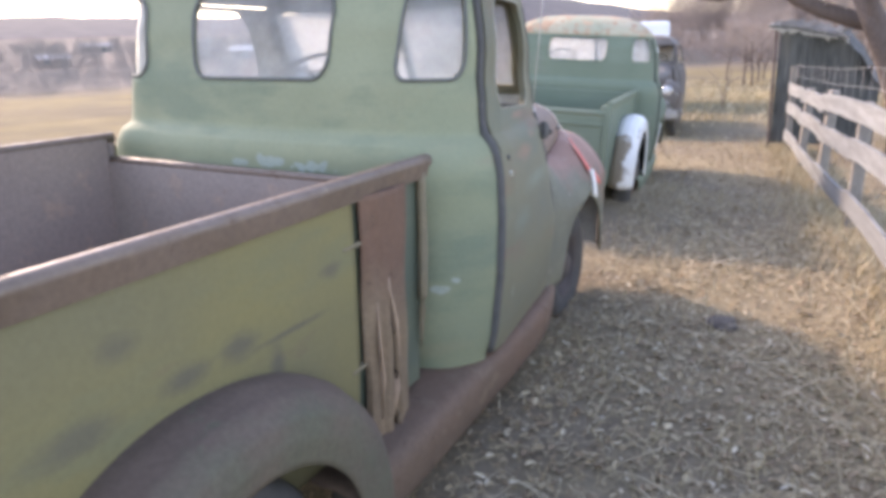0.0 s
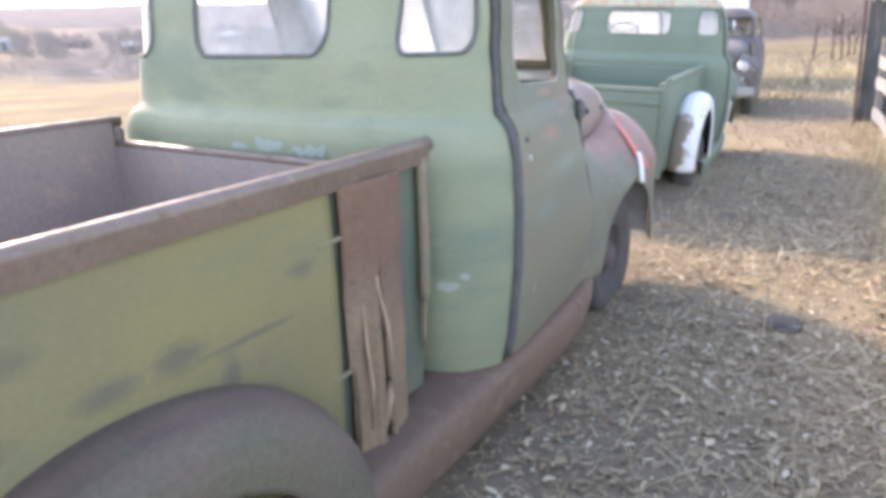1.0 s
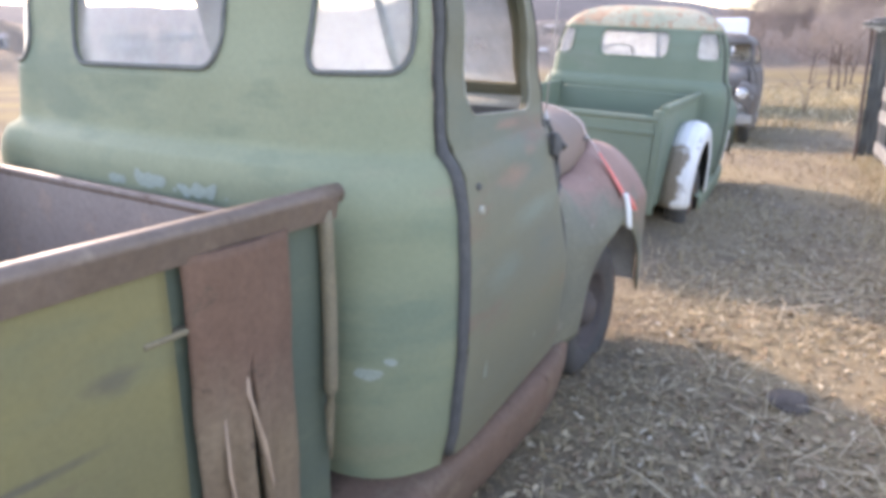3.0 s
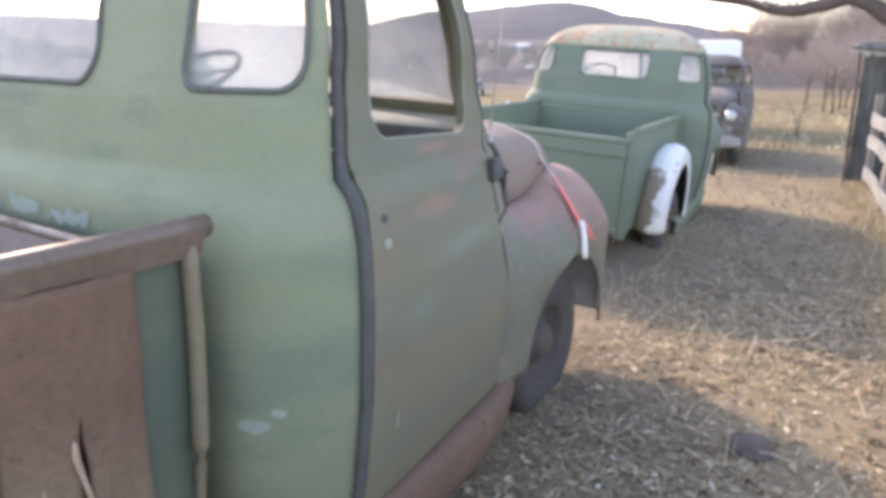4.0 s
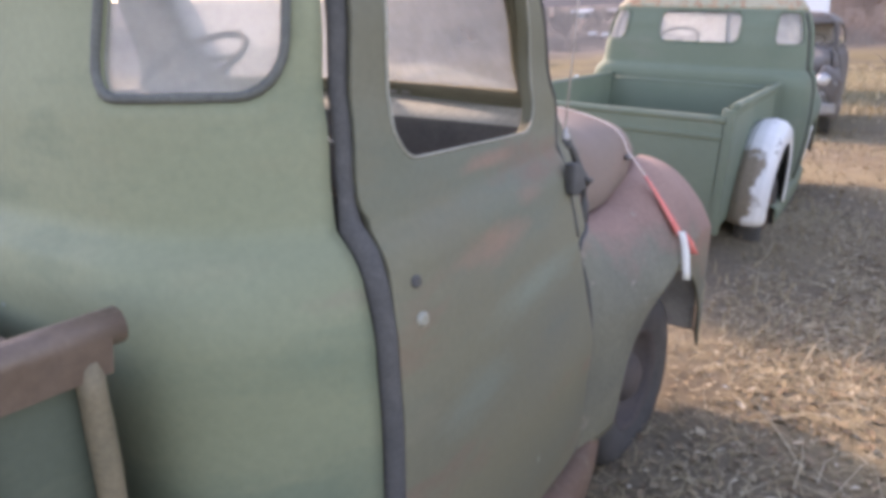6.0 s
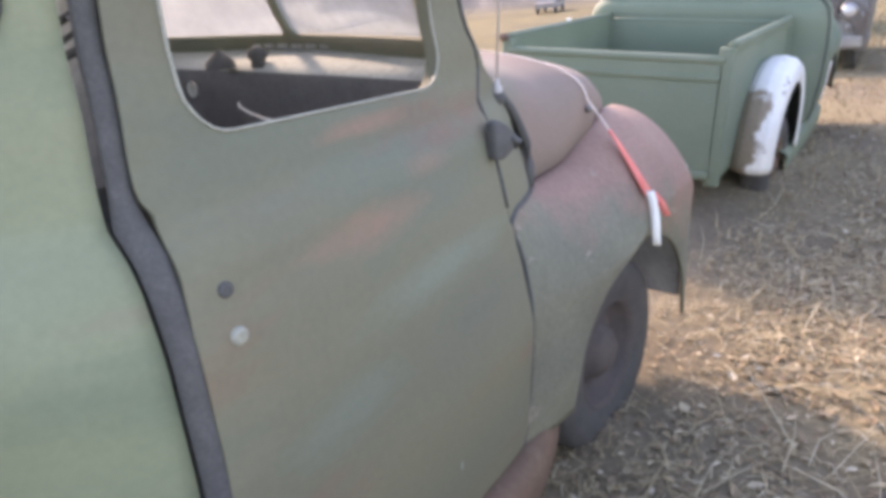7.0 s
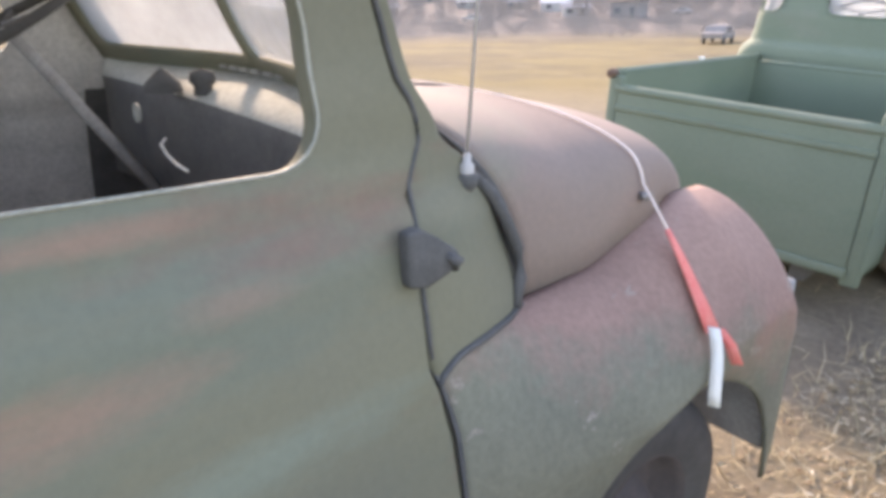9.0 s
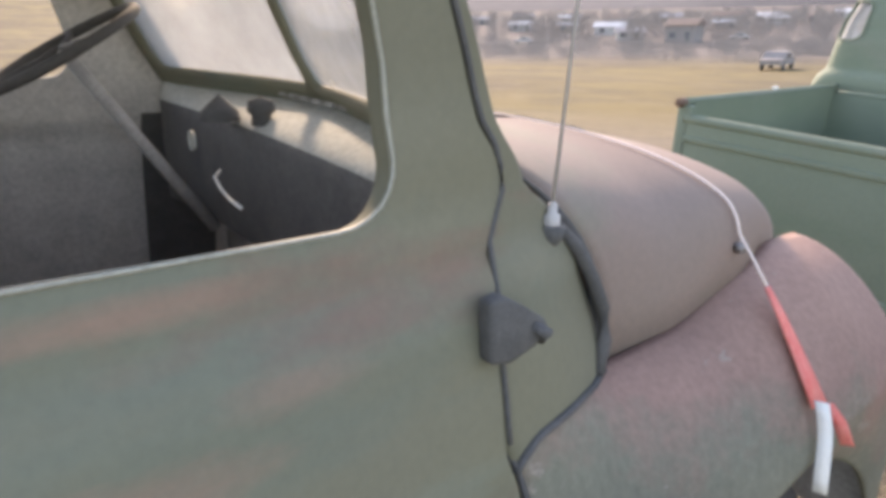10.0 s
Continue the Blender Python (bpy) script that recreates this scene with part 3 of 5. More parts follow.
        part("door_seal", tube(edge, [(0.021 if z < 1.36 else 0.015) if first else 0.008 for z in spaced(0.44, 1.77, 0.04)], 8), GAPBLACK, door, "dark perished door seal")
        # front jamb sheets carry the gap's shade as dark colour too
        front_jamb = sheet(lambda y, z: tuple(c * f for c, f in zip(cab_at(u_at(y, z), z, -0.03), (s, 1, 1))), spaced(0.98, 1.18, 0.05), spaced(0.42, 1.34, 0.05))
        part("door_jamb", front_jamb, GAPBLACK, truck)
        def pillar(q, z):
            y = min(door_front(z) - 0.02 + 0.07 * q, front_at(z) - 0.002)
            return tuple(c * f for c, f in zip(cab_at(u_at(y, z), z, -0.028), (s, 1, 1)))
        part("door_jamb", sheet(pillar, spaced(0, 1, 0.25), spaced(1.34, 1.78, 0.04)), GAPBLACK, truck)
        front_edge = [skin_at(u_at(door_front(z) + 0.008, z), z) for z in spaced(1.10, 1.76, 0.03)]
        part("door_seal", tube(front_edge, 0.0038, 6), GAPBLACK, door)
        lip = [skin_at(u_at(y, z), z + sill_rise(y, z)) for y, z in ring_of(0.289, 1.388 + 0.4 * cut, 1.765, cut)]
        part("window_lip", tube(lip, 0.003, 6, True), door_mat if not first else SILL, door)
        if first and s > 0:
            for y, z, r, mat in ((0.262, 1.235, 0.011, GAPBLACK), (0.262, 1.172, 0.013, SILL)):
                bm = bmesh.new()
                x = cab_at(u_at(y, z), z, 0.014)[0]
                bm = lathe([(x - 0.01, r), (x + 0.003, r), (x + 0.007, r * 0.7), (x + 0.004, 0.001)], 14)
                bmesh.ops.translate(bm, verts=bm.verts, vec=(0, y, z))
                part("lock_hole" if mat is GAPBLACK else "handle_stub", bm, mat, door, "empty dark lock hole" if mat is GAPBLACK else "bare pale handle boss")
    # cab inside
    part("cab_floor", box(-0.75, 0.75, 0.0, 1.17, 0.42, 0.45, 0), DARK, truck)
    part("seat_cushion", box(-0.62, 0.62, 0.12, 0.62, 0.72, 0.92, 0.05), SEATMAT, truck)
    part("seat_back", box(-0.62, 0.62, 0.03, 0.20, 0.85, 1.33, 0.05, m=pose(0, 0, 0)), SEATMAT, truck)
    dash_bm = bmesh.new()
    def dash(s, t):
        prof = [(1.20, 1.445), (1.14, 1.425), (1.05, 1.405), (1.01, 1.38), (1.0, 1.32), (1.0, 1.20), (1.03, 1.10)]
        k = min(int(t), 5)
        f = t - k
        y, z = (prof[k][i] * (1 - f) + prof[k + 1][i] * f for i in (0, 1))
        return s * 0.685, y + 0.045 - (0.02 + 0.9 * (y - 1.0)) * s * s, z
    dashboard = part("dashboard", sheet(dash, spaced(-1, 1, 0.1), spaced(0, 6, 0.5), bm=dash_bm), [DASHTOP, DASHFACE], truck, "dusty dashboard with sunlight painted on its pale top")
    # top faces take the sunlit tone, the others the shaded one
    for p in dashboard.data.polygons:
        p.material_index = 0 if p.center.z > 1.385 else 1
    for x, y, prof in ((-0.017, 1.075, [(0.0, 0.022), (0.02, 0.020), (0.03, 0.030), (0.05, 0.026), (0.058, 0.001)]), (-0.126, 1.022, [(0.0, 0.045), (0.02, 0.040), (0.045, 0.014), (0.055, 0.001)])):
        kb = lathe(prof, 12, "z")
        bmesh.ops.translate(kb, verts=kb.verts, vec=(x, y, 1.390))
        part("knob", kb, GAPBLACK, dashboard)
    for x in spaced(-0.34, 0.34, 0.06):
        part("defrost_slot", box(x - 0.02, x + 0.02, 1.175, 1.187, 1.434, 1.444, 0.003), DARK, dashboard)
    wheel_c, tilt = Vector((-0.36, 0.76, 1.53)), radians(30)
    rim_pts = [wheel_c + Vector((0.18 * math.cos(a), 0.18 * math.sin(a) * math.cos(tilt), 0.18 * math.sin(a) * math.sin(tilt))) for a in (k * math.tau / 36 for k in range(36))]
    steer = part("steering_wheel", tube(rim_pts, 0.012, 8, True), RUBBER, truck)
    for a in (0.3, 2.84, 4.71):
        tip = wheel_c + Vector((0.18 * math.cos(a), 0.18 * math.sin(a) * math.cos(tilt), 0.18 * math.sin(a) * math.sin(tilt)))
        part("spoke", tube([wheel_c, tip], 0.008, 6), RUBBER, steer)
    part("steering_column", tube([wheel_c, wheel_c + Vector((0, 0.30, -0.45))], 0.015, 8), DARK, truck)
    if first:
        wire = [(0.0, 0.975, 1.306), (0.03, 0.955, 1.300), (0.08, 0.95, 1.287), (0.13, 0.95, 1.277), (0.18, 0.955, 1.270)]
        part("loose_wire", tube(wire, 0.0035, 6), STRAPWHITE, dashboard, "pale loose wire")
        gauge = lathe([(0.985, 0.024), (0.992, 0.022), (0.994, 0.001)], 16, "y")
        bmesh.ops.translate(gauge, verts=gauge.verts, vec=(-0.24, 0.0, 1.331))
        part("gauge", gauge, DASHTOP, dashboard, "pale round gauge")
    part("firewall", box(-0.60, 0.60, 1.16, 1.19, 0.40, 1.30, 0), DARK, truck)
    # hood and front fenders
    thicken(part("hood", sheet(lambda a, t: hood_at(a, hood_rear(a) + (2.30 - hood_rear(a)) * t), spaced(-1, 1, 0.04), spaced(0, 1, 0.04)), hood_mat, truck, "faded maroon hood" if first else ""), 0.012)
    part("hood_seal", tube([Vector(hood_at(a, hood_rear(a) - 0.012 - 0.012 * abs(a))) + Vector((0.006 * a, 0, 0.002)) for a in spaced(-1, 1, 0.05)], [0.006 + 0.003 * math.sin(9 * a) + 0.02 * max(0, abs(a) - 0.8) for a in spaced(-1, 1, 0.05)], 6), GAPBLACK, truck)
    for s in (1, -1):
        part("hood_seal", tube([(s * x, y, z) for x, y, z in ((0.68, 1.262, 1.325), (0.685, 1.305, 1.28), (0.69, 1.338, 1.23), (0.695, 1.366, 1.17), (0.698, 1.376, 1.11), (0.715, 1.352, 1.062))], [0.008, 0.011, 0.012, 0.013, 0.013, 0.009], 8), GAPBLACK, truck)
    for s in (1, -1):
        joint = []
        for y in spaced(1.06, 1.38, 0.02):
            for v in spaced(0, 1.4, 0.01):
                px, py, pz = fender_at(1)(v, y)
                if px > cab_at(u_at(min(py, front_at(pz)), pz), pz)[0] - 0.002:
                    break
            joint.append((s * (px + 0.003), py, pz + 0.004))
        part("fender_welt", tube(joint, 0.0065, 6), GAPBLACK, truck)
        part("fender_seam", tube([Vector(fender_at(s)(v, 1.066)) + Vector((s * 0.002, 0, 0.002)) for v in spaced(0, 2, 0.08)], 0.0045, 6), GAPBLACK, truck)
        part("hood_welt", tube([Vector(hood_at(s, y)) + Vector((s * 0.004, 0, 0.004)) for y in spaced(1.42, 2.26, 0.06)], 0.008, 6), GAPBLACK, truck)
        thicken(part("front_fender", sheet(fender_at(s), spaced(0, 2, 0.06), spaced(1.070, 2.45, 0.02)), fender_mat, truck, "front fender in patchy maroon and green primer" if first else ""), 0.012, under=RUBBER, within=(s * 0.5, 1.75, 0.4))
        liner = box(min(s * 0.38, s * 0.45), max(s * 0.38, s * 0.45), 1.36, 2.30, 0.40, 1.0, 0.02)
        part("inner_fender", liner, DARK, truck)
        part("splash_pan", box(min(s * 0.33, s * 0.80), max(s * 0.33, s * 0.80), 2.325, 2.35, 0.36, 0.90, 0.01), DARK, truck)
    # Unseen plain nose panel, added to stop sun reaching the fenders' inside.
    part("grille_panel", box(-0.42, 0.42, 2.20, 2.30, 0.42, 0.98, 0.03), fender_mat, truck)
    # running boards
    for s in (1, -1):
        def board(t, y):
            prof = [(0.61, 0.425), (0.85, 0.418), (0.90, 0.405), (0.922, 0.375), (0.92, 0.30), (0.905, 0.22), (0.88, 0.17)]
            k = min(int(t), 5)
            f = t - k
            x, z = (prof[k][i] * (1 - f) + prof[k + 1][i] * f for i in (0, 1))
            return s * (x - 0.05 * max(0, y - 0.5) ** 2 - 0.30 * max(0, y - 0.85) ** 2), y, z
        thicken(part("running_board", sheet(board, spaced(0, 6, 0.5), spaced(-0.84, 1.34, 0.06)), board_mat, truck, "rust-brown running board"), 0.008)
    # cargo bed, with rolled rails a little higher than the front wall
    back = -2.50 if first else -1.90
    for s in (1, -1):
        def side_x(y):
            return s * 0.785 if first else s * 0.695
        def top_z(y):
            return 1.272 + 0.006 * y if first else 1.225 - 0.005 * y
        end = -0.62 if (first and s > 0) else -0.14
        side = sheet(lambda y, t: (side_x(y) + s * 0.012 * math.sin(t * 3), y, 0.46 + (top_z(y) - 0.49) * t), spaced(back, end, 0.03), spaced(0, 1, 0.05))
        thicken(part("bed_side", side, bed_mat, truck, "yellowed olive bed side panel" if first else ""), 0.012)
        part("bed_lining", sheet(lambda y, t: (side_x(y) + s * -0.04, y, 0.55 + (top_z(y) - 0.55) * t), spaced(back + 0.01, -0.21, 0.1), spaced(0, 1, 0.05)), bed_in, truck)
        rail = part("bed_rail", tube([(side_x(y), y, top_z(y)) for y in spaced(back - 0.03, -0.15 if first else -0.10, 0.1)], 0.024, 12), RAILMAT if first else skin, truck, "worn rolled top rail")
        part("rail_flange", sheet(lambda y, t: (side_x(y) + s * (0.024 - 0.012 * t), y, top_z(y) - 0.055 * t), spaced(back, -0.17, 0.1), spaced(0, 1, 0.25)), RAILMAT if first else skin, rail)
        x = abs(side_x(back)) - (0 if first else 0.01)
        post = box(min(s * (x - 0.05), s * (x + 0.03)), max(s * (x - 0.05), s * (x + 0.03)), back - 0.05, back, 0.44, top_z(back) + (0.01 if first else -0.01), 0.012)
        part("tail_post", post, skin, truck)
        x = abs(side_x(-0.16))
        edge = box(min(s * (x - 0.02), s * (x + 0.025)), max(s * (x - 0.02), s * (x + 0.025)), -0.185, -0.155, 0.46, top_z(0) - 0.02, 0.01)
        if first and s > 0:
            edge = tube([(0.790 + 0.004 * math.sin(z * 9), -0.200 + 0.006 * math.sin(z * 7), z) for z in spaced(1.24, 0.60, 0.05)], [min(0.018, 0.004 + 0.0035 * (13 - k)) for k in range(14)], 8)
        part("bed_front_edge", edge, (PALE if s > 0 else BEDIN) if first else skin, truck, "pale worn flange" if first else "")
    front_z, gx = (1.185, 0.745) if first else (1.20, 0.655)
    part("bed_front", box(-gx - 0.03, gx - 0.01, -0.215, -0.19, 0.46, front_z, 0.006), bed_in, truck)
    part("bed_front_lip", tube([(x, -0.203, front_z) for x in spaced(0.01 - gx, gx - 0.02, 0.1)], 0.016, 8), RAILMAT if first else skin, truck)
    for k in range(8):
        x0 = -gx + k * gx / 4
        plank = box(x0 + 0.004, x0 + gx / 4 - 0.004, back, -0.215, 0.545, 0.57, 0.004)
        part("floor_board", plank, WOOD_SPLIT if first else bed_in, truck)
    gz, gw = (1.03, 0.735) if first else (1.14, 0.67)
    gate = part("tailgate", box(-gw, gw, back - 0.05, back - 0.02, 0.47, gz, 0.01), skin, truck)
    part("gate_roll", tube([(x, back - 0.035, gz + 0.015) for x in spaced(-gw, gw, 0.1)], 0.026, 10), skin, gate)
    part("gate_rib", box(0.012 - gw, gw - 0.012, back - 0.068, back - 0.048, 0.48, 0.525, 0.008), skin, gate)
    part("gate_rib", box(0.012 - gw, gw - 0.012, back - 0.062, back - 0.048, gz - 0.10, gz - 0.07, 0.006), skin, gate)
    part("frame_rail", box(-0.45, -0.37, back + 0.1, 2.3, 0.34, 0.46, 0.01), DASHFACE, truck)
    part("frame_rail", box(0.37, 0.45, back + 0.1, 2.3, 0.34, 0.46, 0.01), DASHFACE, truck)
    # rear fenders round the wheels, drawn out at the front to meet the running board
    for s in (1, -1):
        prof = [(0.69, 0.52), (0.76, 0.56), (0.85, 0.57), (0.93, 0.555), (0.975, 0.52), (0.99, 0.47), (0.985, 0.41)]
        def rear(t, a):
            k = min(int(t), 5)
            f = t - k
            x, r = (prof[k][i] * (1 - f) + prof[k + 1][i] * f for i in (0, 1))
            if math.cos(a) < 0:
                r += 0.14 * math.cos(a) ** 2 * (1 - t / 6)
            elif not first:
                r += 0.03 * math.cos(a) ** 2
            if not first:
                x = prof[0][0] + (x - prof[0][0]) * (0.80 - 0.02 * max(0, math.cos(a)) ** 2)
            return s * x, axle - r * math.cos(a), (0.34 if first else 0.50) + r * math.sin(a)
        thicken(part("rear_fender", sheet(rear, spaced(0, 6, 0.25), spaced(radians(-30 if first else -6), radians(194), 0.07)), rear_fender_mat if s > 0 else skin, truck, "rear fender in peeling white paint" if (not first and s > 0) else ""), 0.01, under=RUBBER, within=(s * 0.7, axle, 0.34))
    for y, x in ((1.80, 0.685), (axle, 0.80)):
        for s in (1, -1):
            wheel(truck, x, y, s, rim_mat=DARKRIM if first else RUSTY)
    part("axle", tube([(-0.6, 1.8, 0.33), (0.6, 1.8, 0.33)], 0.04, 8), DASHFACE, truck)
    part("axle", tube([(-0.6, axle, 0.33), (0.6, axle, 0.33)], 0.05, 8), DASHFACE, truck)
    return truck


def raise_top(truck, tall, wide):
    """The near truck's cab has a taller greenhouse: taller and a little wider from the window sills up."""
    for ob in truck.children_recursive:
        if ob.type == "MESH" and ob.name.split(".")[0] in GREENHOUSE:
            for v in ob.data.vertices:
                k = max(0, min(v.co.z, 1.80) - 1.53)
                v.co.x += math.copysign(wide * k, v.co.x) * min(1, abs(v.co.x) / 0.5)
                v.co.z += tall * k


GREENHOUSE = {"cab", "roof", "door", "door_jamb", "door_seal", "window_lip", "window_seal", "rear_pane", "windshield_frame", "windshield_pane", "windshield_divider"}


def ring_of(y0, z0, z1, cut=0.0, r=0.07):
    """The outline of the door window in y and z."""
    pts, y1 = [], 0.90
    def corner(cy, cz, t0):
        for k in range(7):
            a = radians(t0 + 15 * k)
            pts.append((cy + r * math.cos(a), cz + r * math.sin(a)))
    corner(y1 - r, z1 - r, 0)
    corner(y0 + r, z1 - r, 90)
    corner(y0 + r, z0 + r, 180)
    corner(y1 - r, z0 + r, 270)
    full = []
    for p, q in zip(pts, pts[1:] + pts[:1]):
        n = max(1, int(math.hypot(q[0] - p[0], q[1] - p[1]) / 0.04))
        full += [(p[0] + (q[0] - p[0]) * k / n, p[1] + (q[1] - p[1]) * k / n) for k in range(n)]
    full = [(y + (win_front(z) - cut - y1) * max(0, y - 0.6) / (y1 - 0.6), z) for y, z in full]
    return full


T1 = pose(-1.765, 2.704, -0.002, -1.5, 1.5, 3)
T2 = pose(-2.44, 8.34, -0.125, -0.5, 4.0, 7.1)
T3 = pose(-3.70, 17.16, -0.38, 0, 0, 190.6)
truck_near = pickup(T1, -1.30, "faded green vintage pickup truck with olive door, parked on dirt", GREEN, OLIVE, MAROON, FENDER, BEDPAINT, BEDIN, REARFEN, GREEN, RUSTY, True)
raise_top(truck_near, 0.3, 0.15)
truck_mid = pickup(T2, -1.0, "bright green vintage pickup truck with one peeling white rear fender", GREEN2, GREEN2, GREEN2, GREEN2, GREEN2, GREEN2, WHITEFENDER, ROOFRUST, GREEN2, False)
truck_end = pickup(T3, -1.30, "weathered grey vintage pickup truck with round headlights, nose towards the row", GREYCAR, GREYCAR, GREYCAR, GREYCAR, GREYCAR, GREYCAR, GREYCAR, GREYCAR, GREYCAR, False, False)

# the grey truck's face: headlights, grille bars, bumper
for s in (1, -1):
    lamp = part("headlight", lathe([(2.18, 0.10), (2.36, 0.115), (2.40, 0.112), (2.41, 0.095)], 24, "y"), CHROME, truck_end, "chromed round headlight")
    lamp.matrix_local = pose(s * 0.60, 0, 0.93)
    part("lens", lathe([(2.405, 0.097), (2.425, 0.07), (2.435, 0.001)], 20, "y"), LENS, lamp)
    light = part("parking_light", lathe([(2.34, 0.05), (2.42, 0.05), (2.43, 0.001)], 16, "y"), DARK, truck_end)
    light.matrix_local = pose(s * 0.62, 0, 0.70)
part("grille_surround", box(-0.45, 0.45, 2.385, 2.44, 0.50, 1.06, 0.02), GREYCAR, truck_end)
for k in range(5):
    part("grille_bar", box(-0.41, 0.41, 2.44, 2.47, 0.58 + 0.09 * k, 0.61 + 0.09 * k, 0.006), CHROME, truck_end)
part("bumper", box(-0.82, 0.82, 2.56, 2.62, 0.42, 0.58, 0.02), DARK, truck_end)

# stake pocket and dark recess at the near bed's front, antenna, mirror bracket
part("bed_corner", box(0.755, 0.77, -0.63, -0.19, 0.46, 1.25, 0.003), DARKGREEN, truck_near, "dark green recessed corner panel with its shade painted in")
STAKEMAT = two_tone("rust_over_bare_wood", (0.136, 0.079, 0.054), (0.229, 0.162, 0.103), (0.103, 0.069, 0.047), (0.0, 0.5, 2.2), 1.75, 0.22, 0.9)
def stake(u, z):
    gape = 0.02 * math.sin(min(1, max(0, (0.98 - z) * 2.4)) * math.pi / 2)
    x = 0.79 + 0.03 * max(math.cos(u * math.pi / 2), 0) ** 0.6 + 0.008 * noise.noise((u * 3, z * 5, 2))
    return x + gape * (abs(u + 0.08) < 0.3) * 0.6, -0.455 + (0.135 - 0.012 * (z < 0.7) * (u < -0.9)) * u + 0.004 * noise.noise((u, z * 14, 7)), z
def crack(u, z):
    mid = -0.08 + 0.10 * noise.noise((z * 3, 0, 4))
    wide = 0.22 * max(0, 0.98 - z) ** 0.5 * (1 if z > 0.45 else max(0, (z - 0.38) / 0.07))
    return (abs(u - mid) - wide) if z < 0.98 else 0.5
thicken(part("stake_pocket", sheet(stake, spaced(-1, 1, 0.04), spaced(0.40, 1.225, 0.02), [crack]), STAKEMAT, truck_near, "rusted stake pocket over split bare wood"), 0.02)

for z0, z1, y0 in ((1.11, 1.085, -0.68), (0.72, 0.69, -0.66)):
    clip = box(0.77, 0.796, y0, -0.52, z1 - 0.006, z1 + 0.006, 0.003)
    part("stake_clip", clip, PALE, truck_near, "pale bent stake clip")

WOODPALE = plain("pale_split_wood", (0.478, 0.340, 0.230), (0.350, 0.239, 0.166), 9, 0.9, 0, 0.5, (6, 6, 1))
part("split_wood", tube([(0.808, -0.472, 1.02), (0.824, -0.482, 0.92), (0.828, -0.460, 0.80), (0.821, -0.435, 0.68), (0.824, -0.450, 0.56), (0.816, -0.470, 0.44)], [0.003, 0.010, 0.014, 0.011, 0.014, 0.004], 8, flat=0.5), WOODPALE, truck_near, "splintered pale wood")
part("split_wood", tube([(0.810, -0.535, 0.90), (0.820, -0.540, 0.76), (0.818, -0.525, 0.62), (0.813, -0.530, 0.48)], [0.003, 0.009, 0.012, 0.004], 8, flat=0.5), WOODPALE, truck_near, "splintered pale wood")

# scuffs of pale paint on the cab's skin
SCUFF = plain("pale_blue_scuff", (0.294, 0.343, 0.297), (0.255, 0.294, 0.236), 14, 0.8)
def scuff(u, z, ru, rz, seed):
    def sd(a, b):
        return math.hypot((a - u) / ru, (b - z) / rz) - 0.75 - 0.7 * noise.noise((a * 25, b * 25, seed))
    return sheet(lambda a, b: cab_at(a, b, 0.0025 if u > 0.97 else 0.017), spaced(u - 1.7 * ru, u + 1.7 * ru, 0.006), spaced(z - 1.7 * rz, z + 1.7 * rz, 0.006), [lambda a, b: sd(a, b) * min(ru, rz)], keep_inside=True)
for u, z, ru, rz, seed in ((1.235, 0.765, 0.04, 0.024, 1), (1.185, 0.80, 0.02, 0.014, 4), (U3 - 0.12, 1.225, 0.11, 0.03, 2), (U3 - 0.33, 1.215, 0.10, 0.028, 3), (U3 + 0.06, 1.215, 0.07, 0.02, 6), (0.93, 0.69, 0.006, 0.05, 5), (0.55, 0.62, 0.005, 0.02, 7)):
    part("paint_scuff", scuff(u, z, ru, rz, seed), SCUFF, truck_near, "pale paint scuff")
ab = Vector((0.685, 1.247, 1.325))
part("antenna_base", lathe([(0, 0.013), (0.014, 0.013), (0.017, 0.008), (0.03, 0.007), (0.034, 0.003)], 12, "z", None), ANTENNA, truck_near).matrix_local = Matrix.Translation(ab)
part("grommet", lathe([(-0.03, 0.012), (-0.02, 0.02), (-0.004, 0.021), (0.0, 0.012)], 14, "z"), GAPBLACK, truck_near, "dark rubber grommet").matrix_local = Matrix.Translation(ab)
part("antenna", tube([ab + Vector((0, 0, 0.03)), ab + Vector((0.03, 0.0, 0.5)), ab + Vector((0.07, 0.0, 1.1))], [0.0028, 0.0024, 0.0018], 8), ANTENNA, truck_near, "thin whip antenna")
bm = bmesh.new()
plate = [(1.022, 1.298), (1.045, 1.302), (1.075, 1.284), (1.110, 1.260), (1.122, 1.240), (1.098, 1.226), (1.058, 1.212), (1.027, 1.218)]
rims = [[bm.verts.new((x, y, z)) for y, z in plate] for x in (0.802, 0.828)]
bm.faces.new(rims[0])
bm.faces.new(rims[1])
for k in range(8):
    bm.faces.new((rims[0][k], rims[0][(k + 1) % 8], rims[1][(k + 1) % 8], rims[1][k]))
bmesh.ops.bevel(bm, geom=list(bm.edges), offset=0.006, segments=2, affect="EDGES", profile=0.6)
br = part("mirror_bracket", bm, GAPBLACK, truck_near, "dark empty mirror bracket")
part("bracket_lug", tube([(0.824, 1.092, 1.255), (0.836, 1.105, 1.245), (0.824, 1.108, 1.232)], [0.007, 0.009, 0.007], 10), GAPBLACK, br)

cap = lathe([(-1.985, 0.001), (-1.985, 0.020), (-1.975, 0.025), (-1.93, 0.025), (-1.92, 0.001)], 16, "y")
bmesh.ops.translate(cap, verts=cap.verts, vec=(-0.695, 0, 1.235))
part("white_edge", tube([Vector(fender_at(1)(v, 1.34)) + Vector((0.006, 0, 0)) for v in spaced(1.15, 2.0, 0.1)], 0.012, 6, flat=0.5), STRAPWHITE, truck_mid, "flaking white fender edge")
